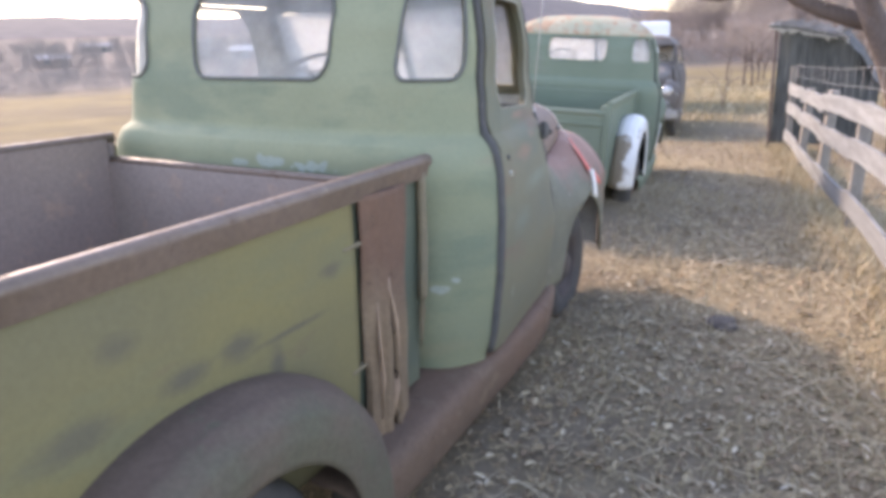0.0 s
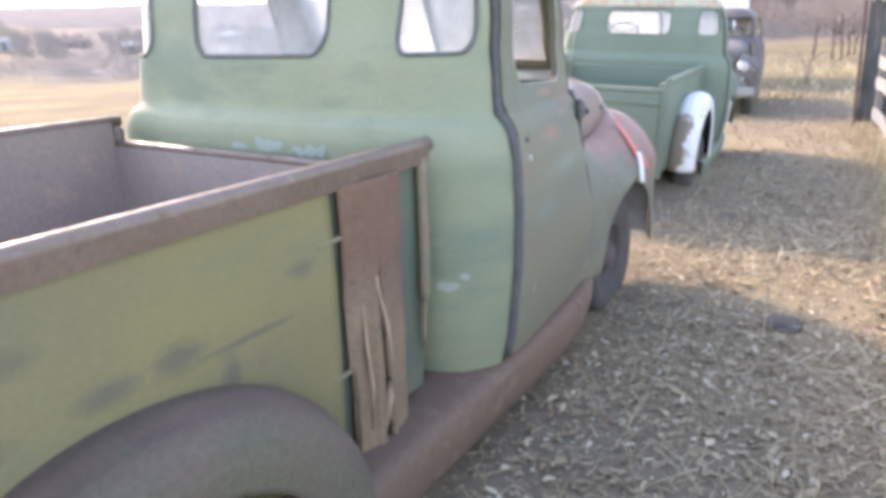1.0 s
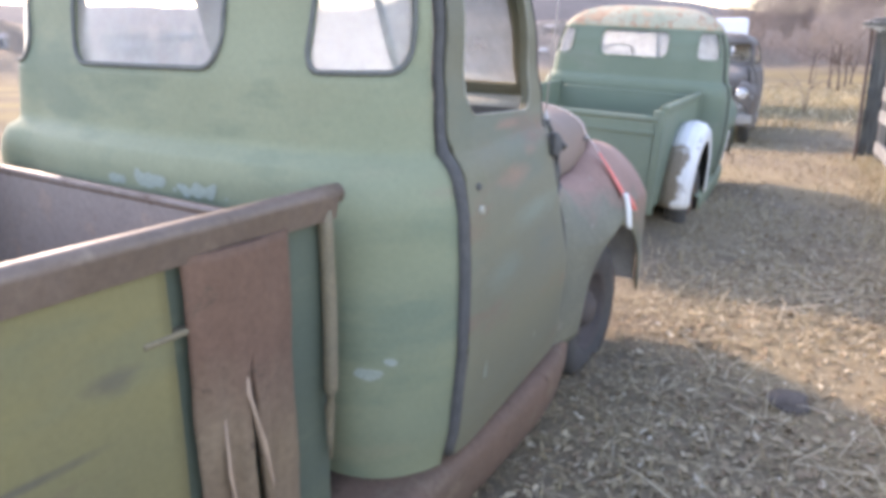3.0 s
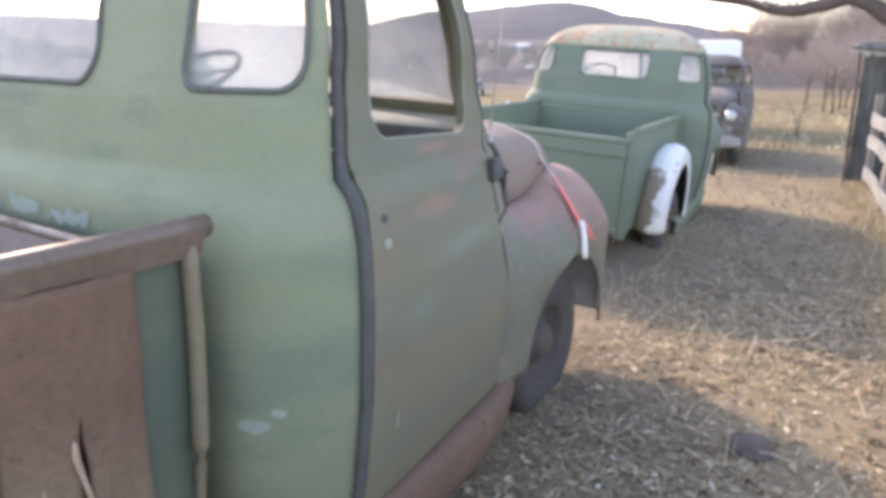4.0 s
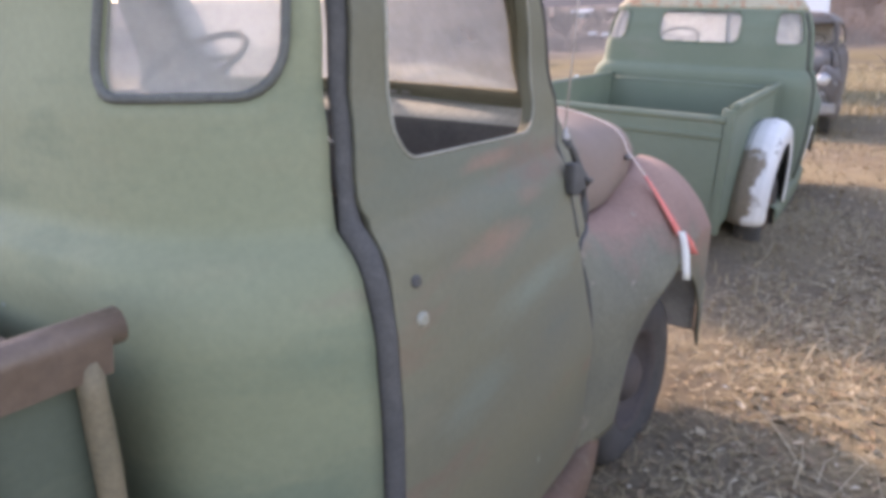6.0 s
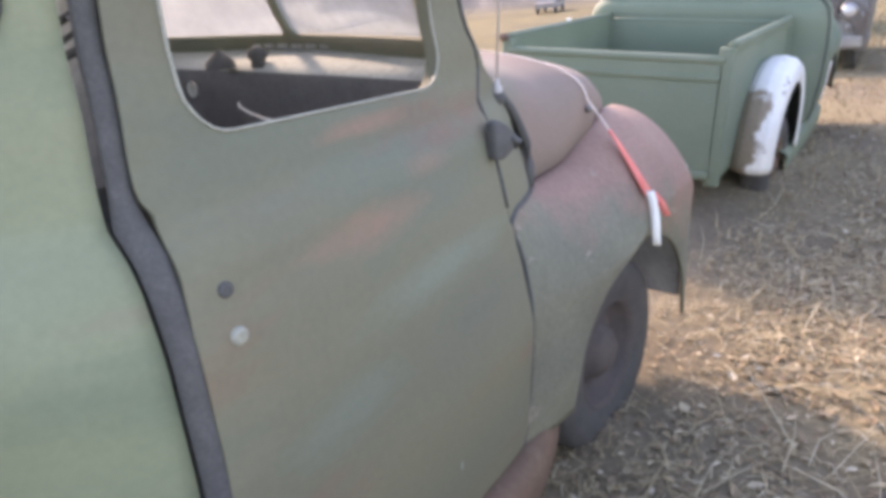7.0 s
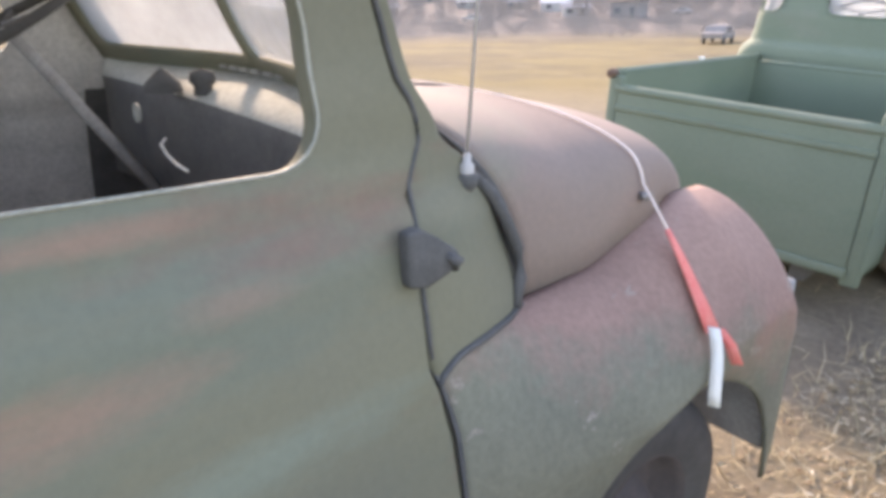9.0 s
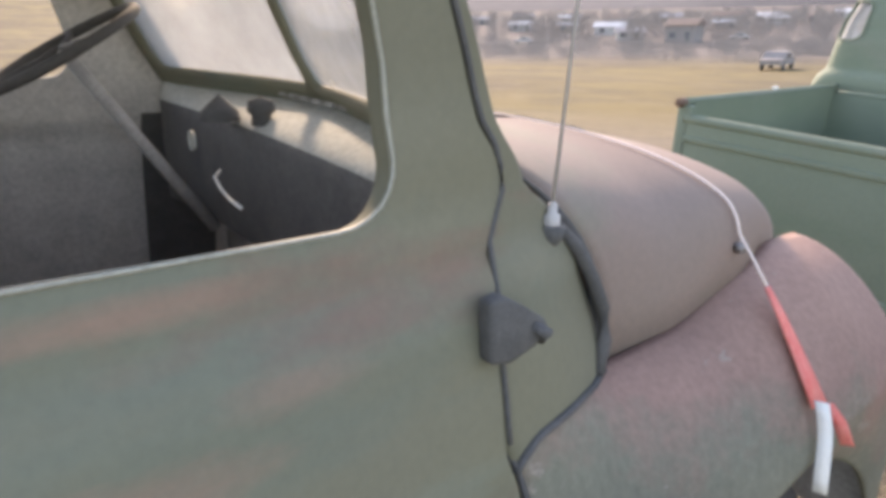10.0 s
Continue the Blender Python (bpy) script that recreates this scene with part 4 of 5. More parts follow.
part("rail_cap", cap, RUSTY, truck_mid, "rusted rail end cap")
part("paint_chip", box(-0.708, -0.683, -0.98, -0.94, 1.252, 1.268, 0.004), STRAPWHITE, truck_mid, "loose white paint chip on the rail")

part("hood_strip", tube([Vector(hood_at(0, y)) + Vector((0, 0, 0.003)) for y in spaced(1.40, 2.02, 0.05)], [0.004] * 10 + [0.008] * 3 + [0.003], 6, flat=0.7), GAPBLACK, truck_near, "thin dark strip along the hood's crown")
# the strap over the hood: thin bleached webbing, red towards its end, with a white tail
strap = thing("tie_down_strap", "faded red and white tie-down strap across the maroon hood", "strap", T1)
def ribbon(pts, half, across=(0, 1, 0)):
    bm, rows, side = bmesh.new(), [], Vector(across)
    for p in pts:
        rows.append([bm.verts.new(Vector(p) + side * dy) for dy in (-half(p), half(p))])
    for a, b in zip(rows, rows[1:]):
        bm.faces.new((a[0], a[1], b[1], b[0]))
    return bm
over = []
for a in spaced(-0.92, 0.90, 0.04):
    y = 1.80 - 0.13 * max(0, 0.75 - a)
    p = Vector(hood_at(a, y))
    over.append(p + (p - Vector((0, y, 0.9))).normalized() * 0.010)
fen = fender_at(1)
land = Vector(fen(0.68, 1.79)) + Vector((0.016, 0, 0.010))
lie = [over[-1].lerp(land, k / 6) + Vector((0.004, 0, 0.006)) * math.sin(k / 6 * math.pi) for k in range(7)]
white_run = over + lie[1:3]
red_run = lie[2:]
tail0 = lie[-1]
hang = [tail0 + Vector((0.006 + 0.011 * k - 0.0007 * k * k, -0.012 - 0.004 * k + 0.004 * math.sin(k), 0.014 - 0.027 * k)) for k in range(7)]
thicken(part("webbing", ribbon(white_run, lambda p: 0.0028), STRAPPINK, strap, "bleached thin webbing"), 0.003)
thicken(part("red_webbing", ribbon(red_run, lambda p: 0.006 + 0.12 * max(0, p[0] - 0.715)), STRAPRED, strap, "faded red webbing"), 0.003)
thicken(part("red_tail", ribbon([tail0 + Vector((0.004, 0.012, 0.004)), tail0 + Vector((0.026, 0.03, -0.03)), tail0 + Vector((0.044, 0.04, -0.075))], lambda p: 0.013, (0.7, 0.7, 0)), STRAPRED, strap, "red webbing end"), 0.003)
thicken(part("white_tail", ribbon(hang, lambda p: 0.013, (0.85, 0.45, 0)), STRAPWHITE, strap, "white tape end"), 0.003)
part("knot", lathe([(-0.012, 0.004), (-0.008, 0.012), (0.008, 0.013), (0.012, 0.004)], 8, "y"), WIRE, strap, "dull metal clasp").matrix_local = pose(0.66, 1.80, 1.19)

# ---- ground ----
slope_near = table([(5.0, 0.0), (7.0, -0.05), (9.3, -0.15), (11.5, -0.24), (16, -0.40), (22, -0.55), (40, -1.0)])
slope_far = table([(25, 0.0), (75, -1.1), (140, -1.5), (200, -0.2), (300, 3.3), (450, 8.6), (800, 21.0), (1100, 24.0), (2500, 30.0)])


def ground_z(x, y):
    d = math.hypot(x, y - 5)
    near = max(0.0, 1 - d / 60)
    heaped = 0.27 * math.exp(-((x + 2.2) / 1.1) ** 2 - ((y - 7.6) / 1.3) ** 2)
    west = min(1, max(0, (-x / max(d, 1) - 0.90) / 0.08)) * 0.04 * max(0, d - 45)
    return heaped + west * min(1, 900 / max(d, 1)) + slope_near(y) * min(1, 60 / max(d, 60)) + slope_far(d) + 0.018 * noise.noise((x * 0.7, y * 0.7, 0)) * near + 0.25 * noise.noise((x * 0.04, y * 0.04, 3)) * (1 - near)


def ground_material():
    m, nt, b = material("leaf_strewn_dirt", 0.95)
    b.inputs["Specular IOR Level"].default_value = 0.08
    big = noise_node(nt, 0.35, 4, 0.6)
    mid = noise_node(nt, 2.5, 6, 0.7)
    fine = noise_node(nt, 28.0, 8, 0.75)
    huge = noise_node(nt, 0.09, 6, 0.65)
    col = blend(nt, ramp(nt, mid, (0.35, W2), (0.65, W3)), (0.162, 0.131, 0.094), (0.224, 0.184, 0.132))
    col = blend(nt, ramp(nt, big, (0.42, W2), (0.62, W3)), col, (0.254, 0.208, 0.130))
    # dry grassland takes over away from the row of trucks
    tc = nt.nodes.new("ShaderNodeTexCoord")
    dist = nt.nodes.new("ShaderNodeVectorMath")
    dist.operation = "DISTANCE"
    dist.inputs[1].default_value = (0.5, 3, 0)
    nt.links.new(tc.outputs["Object"], dist.inputs[0])
    mr = nt.nodes.new("ShaderNodeMapRange")
    mr.inputs["From Min"].default_value, mr.inputs["From Max"].default_value = 12, 19
    nt.links.new(dist.outputs["Value"], mr.inputs["Value"])
    straw = blend(nt, ramp(nt, huge, (0.42, W2), (0.60, W3)), (0.184, 0.144, 0.070), (0.114, 0.094, 0.059))
    straw = blend(nt, ramp(nt, big, (0.45, W2), (0.7, (0.6, 0.6, 0.6))), straw, (0.114, 0.099, 0.062))
    tufts = noise_node(nt, 0.55, 6, 0.7, stretch=(1, 1, 1))
    straw = blend(nt, ramp(nt, tufts, (0.52, W2), (0.68, (0.6, 0.6, 0.6))), straw, (0.221, 0.172, 0.103))
    brush = nt.nodes.new("ShaderNodeMapRange")
    brush.inputs["From Min"].default_value, brush.inputs["From Max"].default_value = 68, 95
    nt.links.new(dist.outputs["Value"], brush.inputs["Value"])
    # open grass again on the slope to the west
    toward, facing, open_side, keep = (nt.nodes.new(n) for n in ("ShaderNodeVectorMath", "ShaderNodeVectorMath", "ShaderNodeMapRange", "ShaderNodeMath"))
    toward.operation, facing.operation, keep.operation = "NORMALIZE", "DOT_PRODUCT", "MULTIPLY"
    facing.inputs[1].default_value = (-1, 0, 0)
    nt.links.new(tc.outputs["Object"], toward.inputs[0])
    nt.links.new(toward.outputs[0], facing.inputs[0])
    open_side.inputs["From Min"].default_value, open_side.inputs["From Max"].default_value = 0.95, 0.88
    nt.links.new(facing.outputs["Value"], open_side.inputs["Value"])
    nt.links.new(brush.outputs[0], keep.inputs[0])
    nt.links.new(open_side.outputs[0], keep.inputs[1])
    straw = blend(nt, keep.outputs[0], straw, blend(nt, ramp(nt, huge, (0.4, W2), (0.6, W3)), (0.166, 0.144, 0.125), (0.122, 0.107, 0.095)))
    col = blend(nt, mr.outputs[0], col, straw)
    col = blend(nt, 0.6, col, ramp(nt, fine, (0.3, (0.287, 0.287, 0.287)), (0.7, (0.75, 0.75, 0.75))), "OVERLAY")
    nt.links.new(col, b.inputs["Base Color"])
    bump(nt, b, fine, 0.45, 0.02)
    return m


def stretch(t):
    return math.copysign(abs(t) ** 4 * 2500 + abs(t) * 14, t)


bm = sheet(lambda a, b: (stretch(a), 5 + stretch(b), ground_z(stretch(a), 5 + stretch(b))), spaced(-1, 1, 0.01), spaced(-1, 1, 0.01))
ground = part("ground", bm, ground_material())
tagged(ground, "dry dirt ground strewn with leaves and straw", "ground", kind="structure")

# the far ridge: outline in degrees to the left of +y and degrees above eye level
ridge = table([(-70, 0.6), (-30, 0.9), (0, 0.8), (8, 1.25), (13, 1.9), (17, 2.65), (21, 3.3), (23, 3.95), (25.5, 4.35), (30, 4.05), (33, 3.7), (36, 3.6), (39, 3.15), (41, 2.6), (46, 2.6), (60, 3.0), (80, 3.2), (110, 2.0)])
HILL = plain("hazy_scrub_hill", (0.036, 0.040, 0.047), (0.067, 0.068, 0.075), 0.03, 1.0, 0, 0.0)
def hill_at(a, t):
    d = 900 + 500 * t
    top = math.tan(radians(ridge(a))) * 1400 + 3 * noise.noise((a * 0.6, 0, 0))
    az_ = radians(a)
    z = 6 + (top - 6) * t ** 0.8 + 4 * noise.noise((a * 0.8, t * 6, 0)) * t * (1 - t)
    return -math.sin(az_) * d, math.cos(az_) * d, z
far_hill = part("backdrop", sheet(hill_at, spaced(-70, 110, 1.0), spaced(0, 1, 0.1)), HILL)
tagged(far_hill, "low hazy scrub-covered ridge beyond the valley", "hill", kind="structure")


# ---- fence ----
def fence_x(y):
    return 0.62 - (y - 6.0) * 0.14


fence = thing("board_fence", "rough whitewashed three-board fence on grey posts", "fence")
FY0, FSTEP = 1.3, 2.03
for k in range(7):
    y = FY0 + FSTEP * k
    x = fence_x(y) + 0.07
    g = ground_z(x, y)
    part("post", box(-0.05, 0.05, -0.05, 0.05, -0.15, 1.06 + 0.08 * random.random() + (0.25 if k == 6 else 0), 0.015, m=pose(x, y, g, random.uniform(-2, 2), random.uniform(-2, 2), random.uniform(0, 20))), POSTWOOD, fence)


def board(p0, p1, high, bow):
    """A rough-sawn board with ragged ends and wavering edges."""
    p0, p1 = Vector(p0), Vector(p1)
    d = p1 - p0
    n = 14
    side = Vector((d.y, -d.x, 0)).normalized() * 0.012
    bm, rows = bmesh.new(), []
    seed = random.random() * 50
    for i in range(n + 1):
        t = i / n
        c = p0 + d * t + Vector((0, 0, bow * 4 * t * (1 - t)))
        up = high * (1 + 0.10 * noise.noise((t * 7, seed, 0)))
        lo = high * (1 + 0.12 * noise.noise((t * 6, seed, 9)))
        jag = d.normalized() * (0.05 * random.uniform(-1, 1) if i in (0, n) else 0)
        rows.append([bm.verts.new(c + side * sx + Vector((0, 0, sz)) + jag * (0.5 + 0.5 * sx)) for sx, sz in ((1, up), (-1, up), (-1, -lo), (1, -lo))])
    for a, b in zip(rows, rows[1:]):
        for k in range(4):
            bm.faces.new((a[k], a[(k + 1) % 4], b[(k + 1) % 4], b[k]))
    bm.faces.new(rows[0])
    bm.faces.new(rows[-1])
    return bm


for h in (0.24, 0.67, 1.0):
    for k in range(6):
        y0, y1 = FY0 + FSTEP * k - 0.04, FY0 + FSTEP * (k + 1) + 0.05
        x0, x1 = fence_x(y0) + 0.005, fence_x(y1) + 0.005
        z0, z1 = ground_z(x0, y0) + h + random.uniform(-0.03, 0.03), ground_z(x1, y1) + h + random.uniform(-0.03, 0.03)
        part("board", board((x0, y0, z0), (x1, y1, z1), 0.084, random.uniform(-0.02, 0.03)), WHITEBOARD, fence, smooth=False)
for h in (1.20, 1.36):
    part("wire", tube([(fence_x(y) + 0.07, y, ground_z(fence_x(y), y) + h + 0.006 * math.sin(y * 3)) for y in spaced(FY0, FY0 + 6 * FSTEP, 0.4)], 0.0022, 5), WIRE, fence)

for k in range(31):
    y = FY0 + 0.4 * k
    x = fence_x(y) + 0.07
    part("wire", tube([(x, y, ground_z(x, y) + 0.95), (x, y + 0.01, ground_z(x, y) + 1.36)], 0.0014, 4), WIRE, fence)

# ---- shed behind the fence's far end ----
NET = plain("dark_shade_cloth", (0.042, 0.047, 0.044), (0.147, 0.154, 0.147), 5, 0.9, 0, 0.4, (9, 1, 0.5))
shed = thing("lean_to_shed", "low lean-to of dark shade cloth and ragged bleached boards", "shed")
sg = ground_z(0, 14)
shed_top = table([(-0.75, 1.68), (0.25, 1.50), (0.5, 1.25), (0.85, 0.75)])
for x, y, h in ((-0.66, 13.55, 1.66), (0.70, 13.7, 1.05), (-0.6, 15.6, 1.8), (0.8, 15.6, 1.4)):
    part("post", box(-0.022, 0.022, -0.022, 0.022, -0.1, h - sg, 0.008, m=pose(x, y, sg, 0, random.uniform(-2, 2), 10)), BARK, shed)
cloth = sheet(lambda x, t: (x, 13.55 + 0.04 * math.sin(x * 9 + t) + 0.05 * noise.noise((x * 5, t * 3, 0)), sg + 0.1 + (shed_top(x) - sg - 0.1) * t), spaced(-0.64, 0.85, 0.05), spaced(0, 1, 0.1))
part("cloth_wall", cloth, NET, shed, "dark sagging shade cloth")
part("cloth_roof", sheet(lambda x, t: (x + 0.05 * t, 13.5 + 2.2 * t, shed_top(x) + 0.12 * t + 0.03 * noise.noise((x * 4, t * 5, 1))), spaced(-0.68, 0.85, 0.05), spaced(0, 1, 0.1)), NET, shed)
for k in range(16):
    x = -0.80 + k * 0.075
    p0 = (x, 13.35 + random.uniform(-0.12, 0.08), shed_top(x) + 0.05 + random.uniform(-0.03, 0.05))
    p1 = (x + random.uniform(0.05, 0.30), 14.3 + random.uniform(-0.3, 0.5), shed_top(x) + 0.12 + random.uniform(-0.02, 0.04))
    part("roof_board", board(p0, p1, 0.012, 0.0), WHITEBOARD, shed, smooth=False)
for k in range(5):
    x = -0.82 + k * 0.21
    p0 = (x, 13.47, shed_top(x) + 0.02)
    part("roof_batten", board(p0, (x + 0.30, 13.45, shed_top(x + 0.3) + 0.02 + random.uniform(-0.03, 0.02)), 0.02, 0.01), WHITEBOARD, shed, smooth=False)


TORN = plain("torn_bleached_sheet", (0.626, 0.626, 0.589), (0.405, 0.405, 0.386), 6, 0.9, 0, 0.3, (4, 1, 1))
def torn(x, t):
    reach = 0.06 + 0.16 * abs(noise.noise((x * 9, 0, 3))) + 0.10 * abs(noise.noise((x * 23, 0, 8)))
    return x, 13.50 - 0.03 * t, shed_top(x) + 0.05 - reach * t
thicken(part("torn_sheet", sheet(torn, spaced(-0.80, 0.35, 0.012), spaced(0, 1, 0.25)), TORN, shed, "torn pale sheet along the front edge"), 0.004)

# ---- bare trees ----
def grow(bm_limb, bm_twig, p, d, r, length, level, rng, spread=0.5, up=0.12):
    n = 5
    pts, rad = [p.copy()], [r]
    for i in range(n):
        d = (d + Vector((rng.uniform(-1, 1), rng.uniform(-1, 1), rng.uniform(-0.6, 1))) * 0.16 + Vector((0, 0, up * 0.3))).normalized()
        p = p + d * length / n
        pts.append(p.copy())
        rad.append(r * (1 - 0.55 * (i + 1) / n))
    tube(pts, rad, 7 if level == 0 else 5 if level == 1 else 3, bm=bm_limb if level < 2 else bm_twig)
    if level >= 4 or r < 0.003:
        return
    kids = (5, 6, 7, 5)[level]
    for k in range(kids):
        i = rng.randint(2, n)
        side = Vector((rng.uniform(-1, 1), rng.uniform(-1, 1), rng.uniform(-0.2, 0.8))).normalized()
        nd = (d * (1 - spread) + side * spread * 1.4).normalized()
        grow(bm_limb, bm_twig, pts[i], nd, max(0.004, rad[i] * rng.uniform(0.45, 0.7)), length * rng.uniform(0.55, 0.8), level + 1, rng, spread, up)


def bare_tree(x, y, height, r, seed, label, lean=(0, 0, 1), spread=0.5):
    rng = random.Random(seed)
    root = thing("bare_tree", label, "tree", Matrix.Translation((x, y, ground_z(x, y) - 0.1)), "bare trees")
    limb, twig = bmesh.new(), bmesh.new()
    grow(limb, twig, Vector((0, 0, 0)), Vector(lean).normalized(), r, height * 0.45, 0, rng, spread)
    part("trunk", limb, BARK, root)
    part("crown", twig, TWIG, root)
    return root


def shrub(seed, high):
    """A many-stemmed leafless bush."""
    r = random.Random(seed)
    root = thing("bare_shrub", "leafless reddish-brown bush of many stems in dry grass", "shrub", None, "bare thicket")
    stems, twigs = bmesh.new(), bmesh.new()
    for _ in range(7):
        a, tilt = r.uniform(0, math.tau), r.uniform(0.1, 0.6)
        grow(stems, twigs, Vector((r.uniform(-0.5, 0.5), r.uniform(-0.5, 0.5), 0)), Vector((tilt * math.cos(a), tilt * math.sin(a), 1)).normalized(), 0.05, high * r.uniform(0.35, 0.5), 1, r, 0.6, 0.2)
    part("trunk", stems, STEM, root)
    part("crown", twigs, TWIG, root)
    return root


kinds = [shrub(60 + k, 5.0 + 0.6 * k) for k in range(4)]
rs = random.Random(21)
spots = [(-21 + 3.3 * k + rs.uniform(-1.5, 1.5), rs.uniform(94, 108)) for k in range(13)] + [(-24 + 4.0 * k + rs.uniform(-2, 2), rs.uniform(112, 130)) for k in range(13)] + [(4.5, 23.5), (6.5, 21.0), (3.4, 26.0), (1.6, 33.0), (3.0, 38.0)]
for k, (x, y) in enumerate(spots):
    m = pose(x, y, ground_z(x, y) - 0.1, 0, 0, rs.uniform(0, 360)) @ Matrix.Scale(rs.uniform(0.8, 1.25) * (2.25 if y > 50 else 1.0), 4)
    if k < 4:
        kinds[k].matrix_world = m
    else:
        c = copy_thing(kinds[k % 4], m)
        c.matrix_world = m

# saplings at the field's edge
for k, (x, y, high) in enumerate(((-3.75, 41.9, 5.2), (-4.29, 43.1, 4.6), (-3.96, 47.0, 5.6), (-3.95, 50.4, 5.0), (-6.04, 49.4, 4.4))):
    bare_tree(x, y, high, 0.07, 31 + k, "thin dark leafless sapling in the dry field", (0.08 - 0.04 * k, 0, 1), 0.55)

# the old tree whose limb reaches over the track
old = bare_tree(1.32, 12.85, 6.0, 0.30, 7, "old leafless tree with a thick low limb over the track", (-0.1, -0.05, 1), 0.5)
rng = random.Random(11)
limb_pts = [Vector(p) for p in ((1.34, 12.85, 1.35), (1.05, 12.9, 1.62), (0.45, 12.9, 1.72), (-0.05, 12.8, 1.90), (-0.4, 12.75, 2.08), (-0.61, 12.7, 2.24), (-0.86, 12.7, 2.33), (-1.12, 12.7, 2.25), (-1.49, 12.7, 2.18), (-1.75, 12.7, 2.21), (-2.1, 12.6, 2.32), (-2.61, 12.5, 2.39), (-3.3, 12.4, 2.49))]
base = Vector((1.32, 12.85, ground_z(1.32, 12.85) - 0.1))
part("limb", tube([p - base for p in limb_pts], [0.15, 0.14, 0.13, 0.12, 0.11, 0.10, 0.095, 0.09, 0.085, 0.075, 0.06, 0.045, 0.025], 9), BARK, old, "thick low limb")
tw = bmesh.new()
for p in limb_pts[2:]:
    for _ in range(4):
        grow(tw, tw, p - base, Vector((rng.uniform(-1, 1), rng.uniform(-0.6, 0.6), rng.uniform(0.0, 1))).normalized(), 0.018, rng.uniform(0.6, 1.2), 2, rng)
part("limb_twigs", tw, TWIG, old)


# ---- litter: leaves, straw, grass ----
def island_material(name, *stops, rough=0.85, through=0.25):
    m, nt, b = material(name, rough)
    geo = nt.nodes.new("ShaderNodeNewGeometry")
    col = ramp(nt, geo.outputs["Random Per Island"], *stops)
    n = noise_node(nt, 60, 3, 0.6)
    col = blend(nt, 0.35, col, ramp(nt, n, (0.3, (0.3, 0.3, 0.3)), (0.7, (0.7, 0.7, 0.7))), "OVERLAY")
    nt.links.new(col, b.inputs["Base Color"])
    return m


LEAF = island_material("fallen_leaves", (0.0, (0.214, 0.153, 0.097)), (0.4, (0.297, 0.221, 0.139)), (0.75, (0.355, 0.282, 0.176)), (0.90, (0.448, 0.370, 0.240)), (1.0, (0.591, 0.528, 0.408)))
STRAW = island_material("dry_straw", (0.0, (0.283, 0.221, 0.129)), (0.6, (0.401, 0.325, 0.184)), (1.0, (0.591, 0.515, 0.365)))


def scatter(n, x0, x1, y0, y1, rng, clump=0.8):
    out = []
    while len(out) < n:
        x, y = rng.uniform(x0, x1), rng.uniform(y0, y1)
        if rng.random() < 0.35 + clump * max(0, noise.noise((x * 0.9, y * 0.9, 5)) + 0.35):
            out.append((x, y))
    return out


def leaf_litter(name, label, spots, low, high, rng):
    verts, faces = [], []
    for x, y in spots:
        size = rng.uniform(low, high)
        m = pose(x, y, ground_z(x, y) + 0.005 + 0.22 * size * rng.random(), rng.uniform(-18, 18), rng.uniform(-18, 18), rng.uniform(0, 360))
        w, curl = size * rng.uniform(0.14, 0.32), size * rng.uniform(0.03, 0.2)
        pts = [(0, -size / 2, 0), (w, -size * 0.1, curl), (w * 0.6, size * 0.25, curl), (0, size / 2, curl * 0.4), (-w * 0.6, size * 0.25, curl), (-w, -size * 0.1, curl), (0, 0, 0)]
        k = len(verts)
        verts += [tuple(m @ Vector(p)) for p in pts]
        faces += [(k, k + 1, k + 6), (k + 1, k + 2, k + 3, k + 6), (k + 3, k + 4, k + 5, k + 6), (k + 5, k, k + 6)]
    me = bpy.data.meshes.new(name)
    me.from_pydata(verts, [], faces)
    me.materials.append(LEAF)
    return tagged(new(name, me), label, "leaves", kind="stuff")


def blades(name, label, spots, long0, long1, flat, rng, wide=0.004):
    verts, faces = [], []
    for x, y in spots:
        size = rng.uniform(long0, long1)
        tip = rng.uniform(0, 12) if rng.random() < flat else rng.uniform(35, 80)
        m = pose(x, y, ground_z(x, y) + 0.004 + (0.015 * rng.random() if tip < 15 else 0), tip, rng.uniform(-10, 10), rng.uniform(0, 360))
        w, bend = wide * rng.uniform(0.6, 1.3), size * rng.uniform(-0.15, 0.15)
        k = len(verts)
        pts = [(-w, 0, 0), (w, 0, 0), (w * 0.8 + bend, size * 0.5, 0.04 * size), (-w * 0.8 + bend, size * 0.5, 0.04 * size), (bend * 0.4, size, -0.02 * size)]
        verts += [tuple(m @ Vector(p)) for p in pts]
        faces += [(k, k + 1, k + 2, k + 3), (k + 3, k + 2, k + 4)]
    me = bpy.data.meshes.new(name)
    me.from_pydata(verts, [], faces)
    me.materials.append(STRAW)
    return tagged(new(name, me), label, "grass", kind="stuff")


rng = random.Random(3)
leaf_litter("leaf_litter", "curled dry tan leaves scattered over the dirt", scatter(20000, -1.3, 2.6, 0.8, 8.5, rng), 0.016, 0.044, rng)
leaf_litter("leaf_litter", "dry leaves thinning out along the track", scatter(6000, -3.5, 3.5, 8.5, 16, rng), 0.03, 0.075, rng)
blades("straw", "loose dry straw lying on the dirt", scatter(30000, -1.4, 2.6, 0.8, 9, rng), 0.025, 0.11, 0.85, rng, 0.002)
blades("dry_grass", "tufts of dry grass at the fence and track edge", [(fence_x(y) + rng.gauss(0, 0.22), y) for y in (rng.uniform(1, 14) for _ in range(6000))], 0.05, 0.25, 0.3, rng, 0.003)
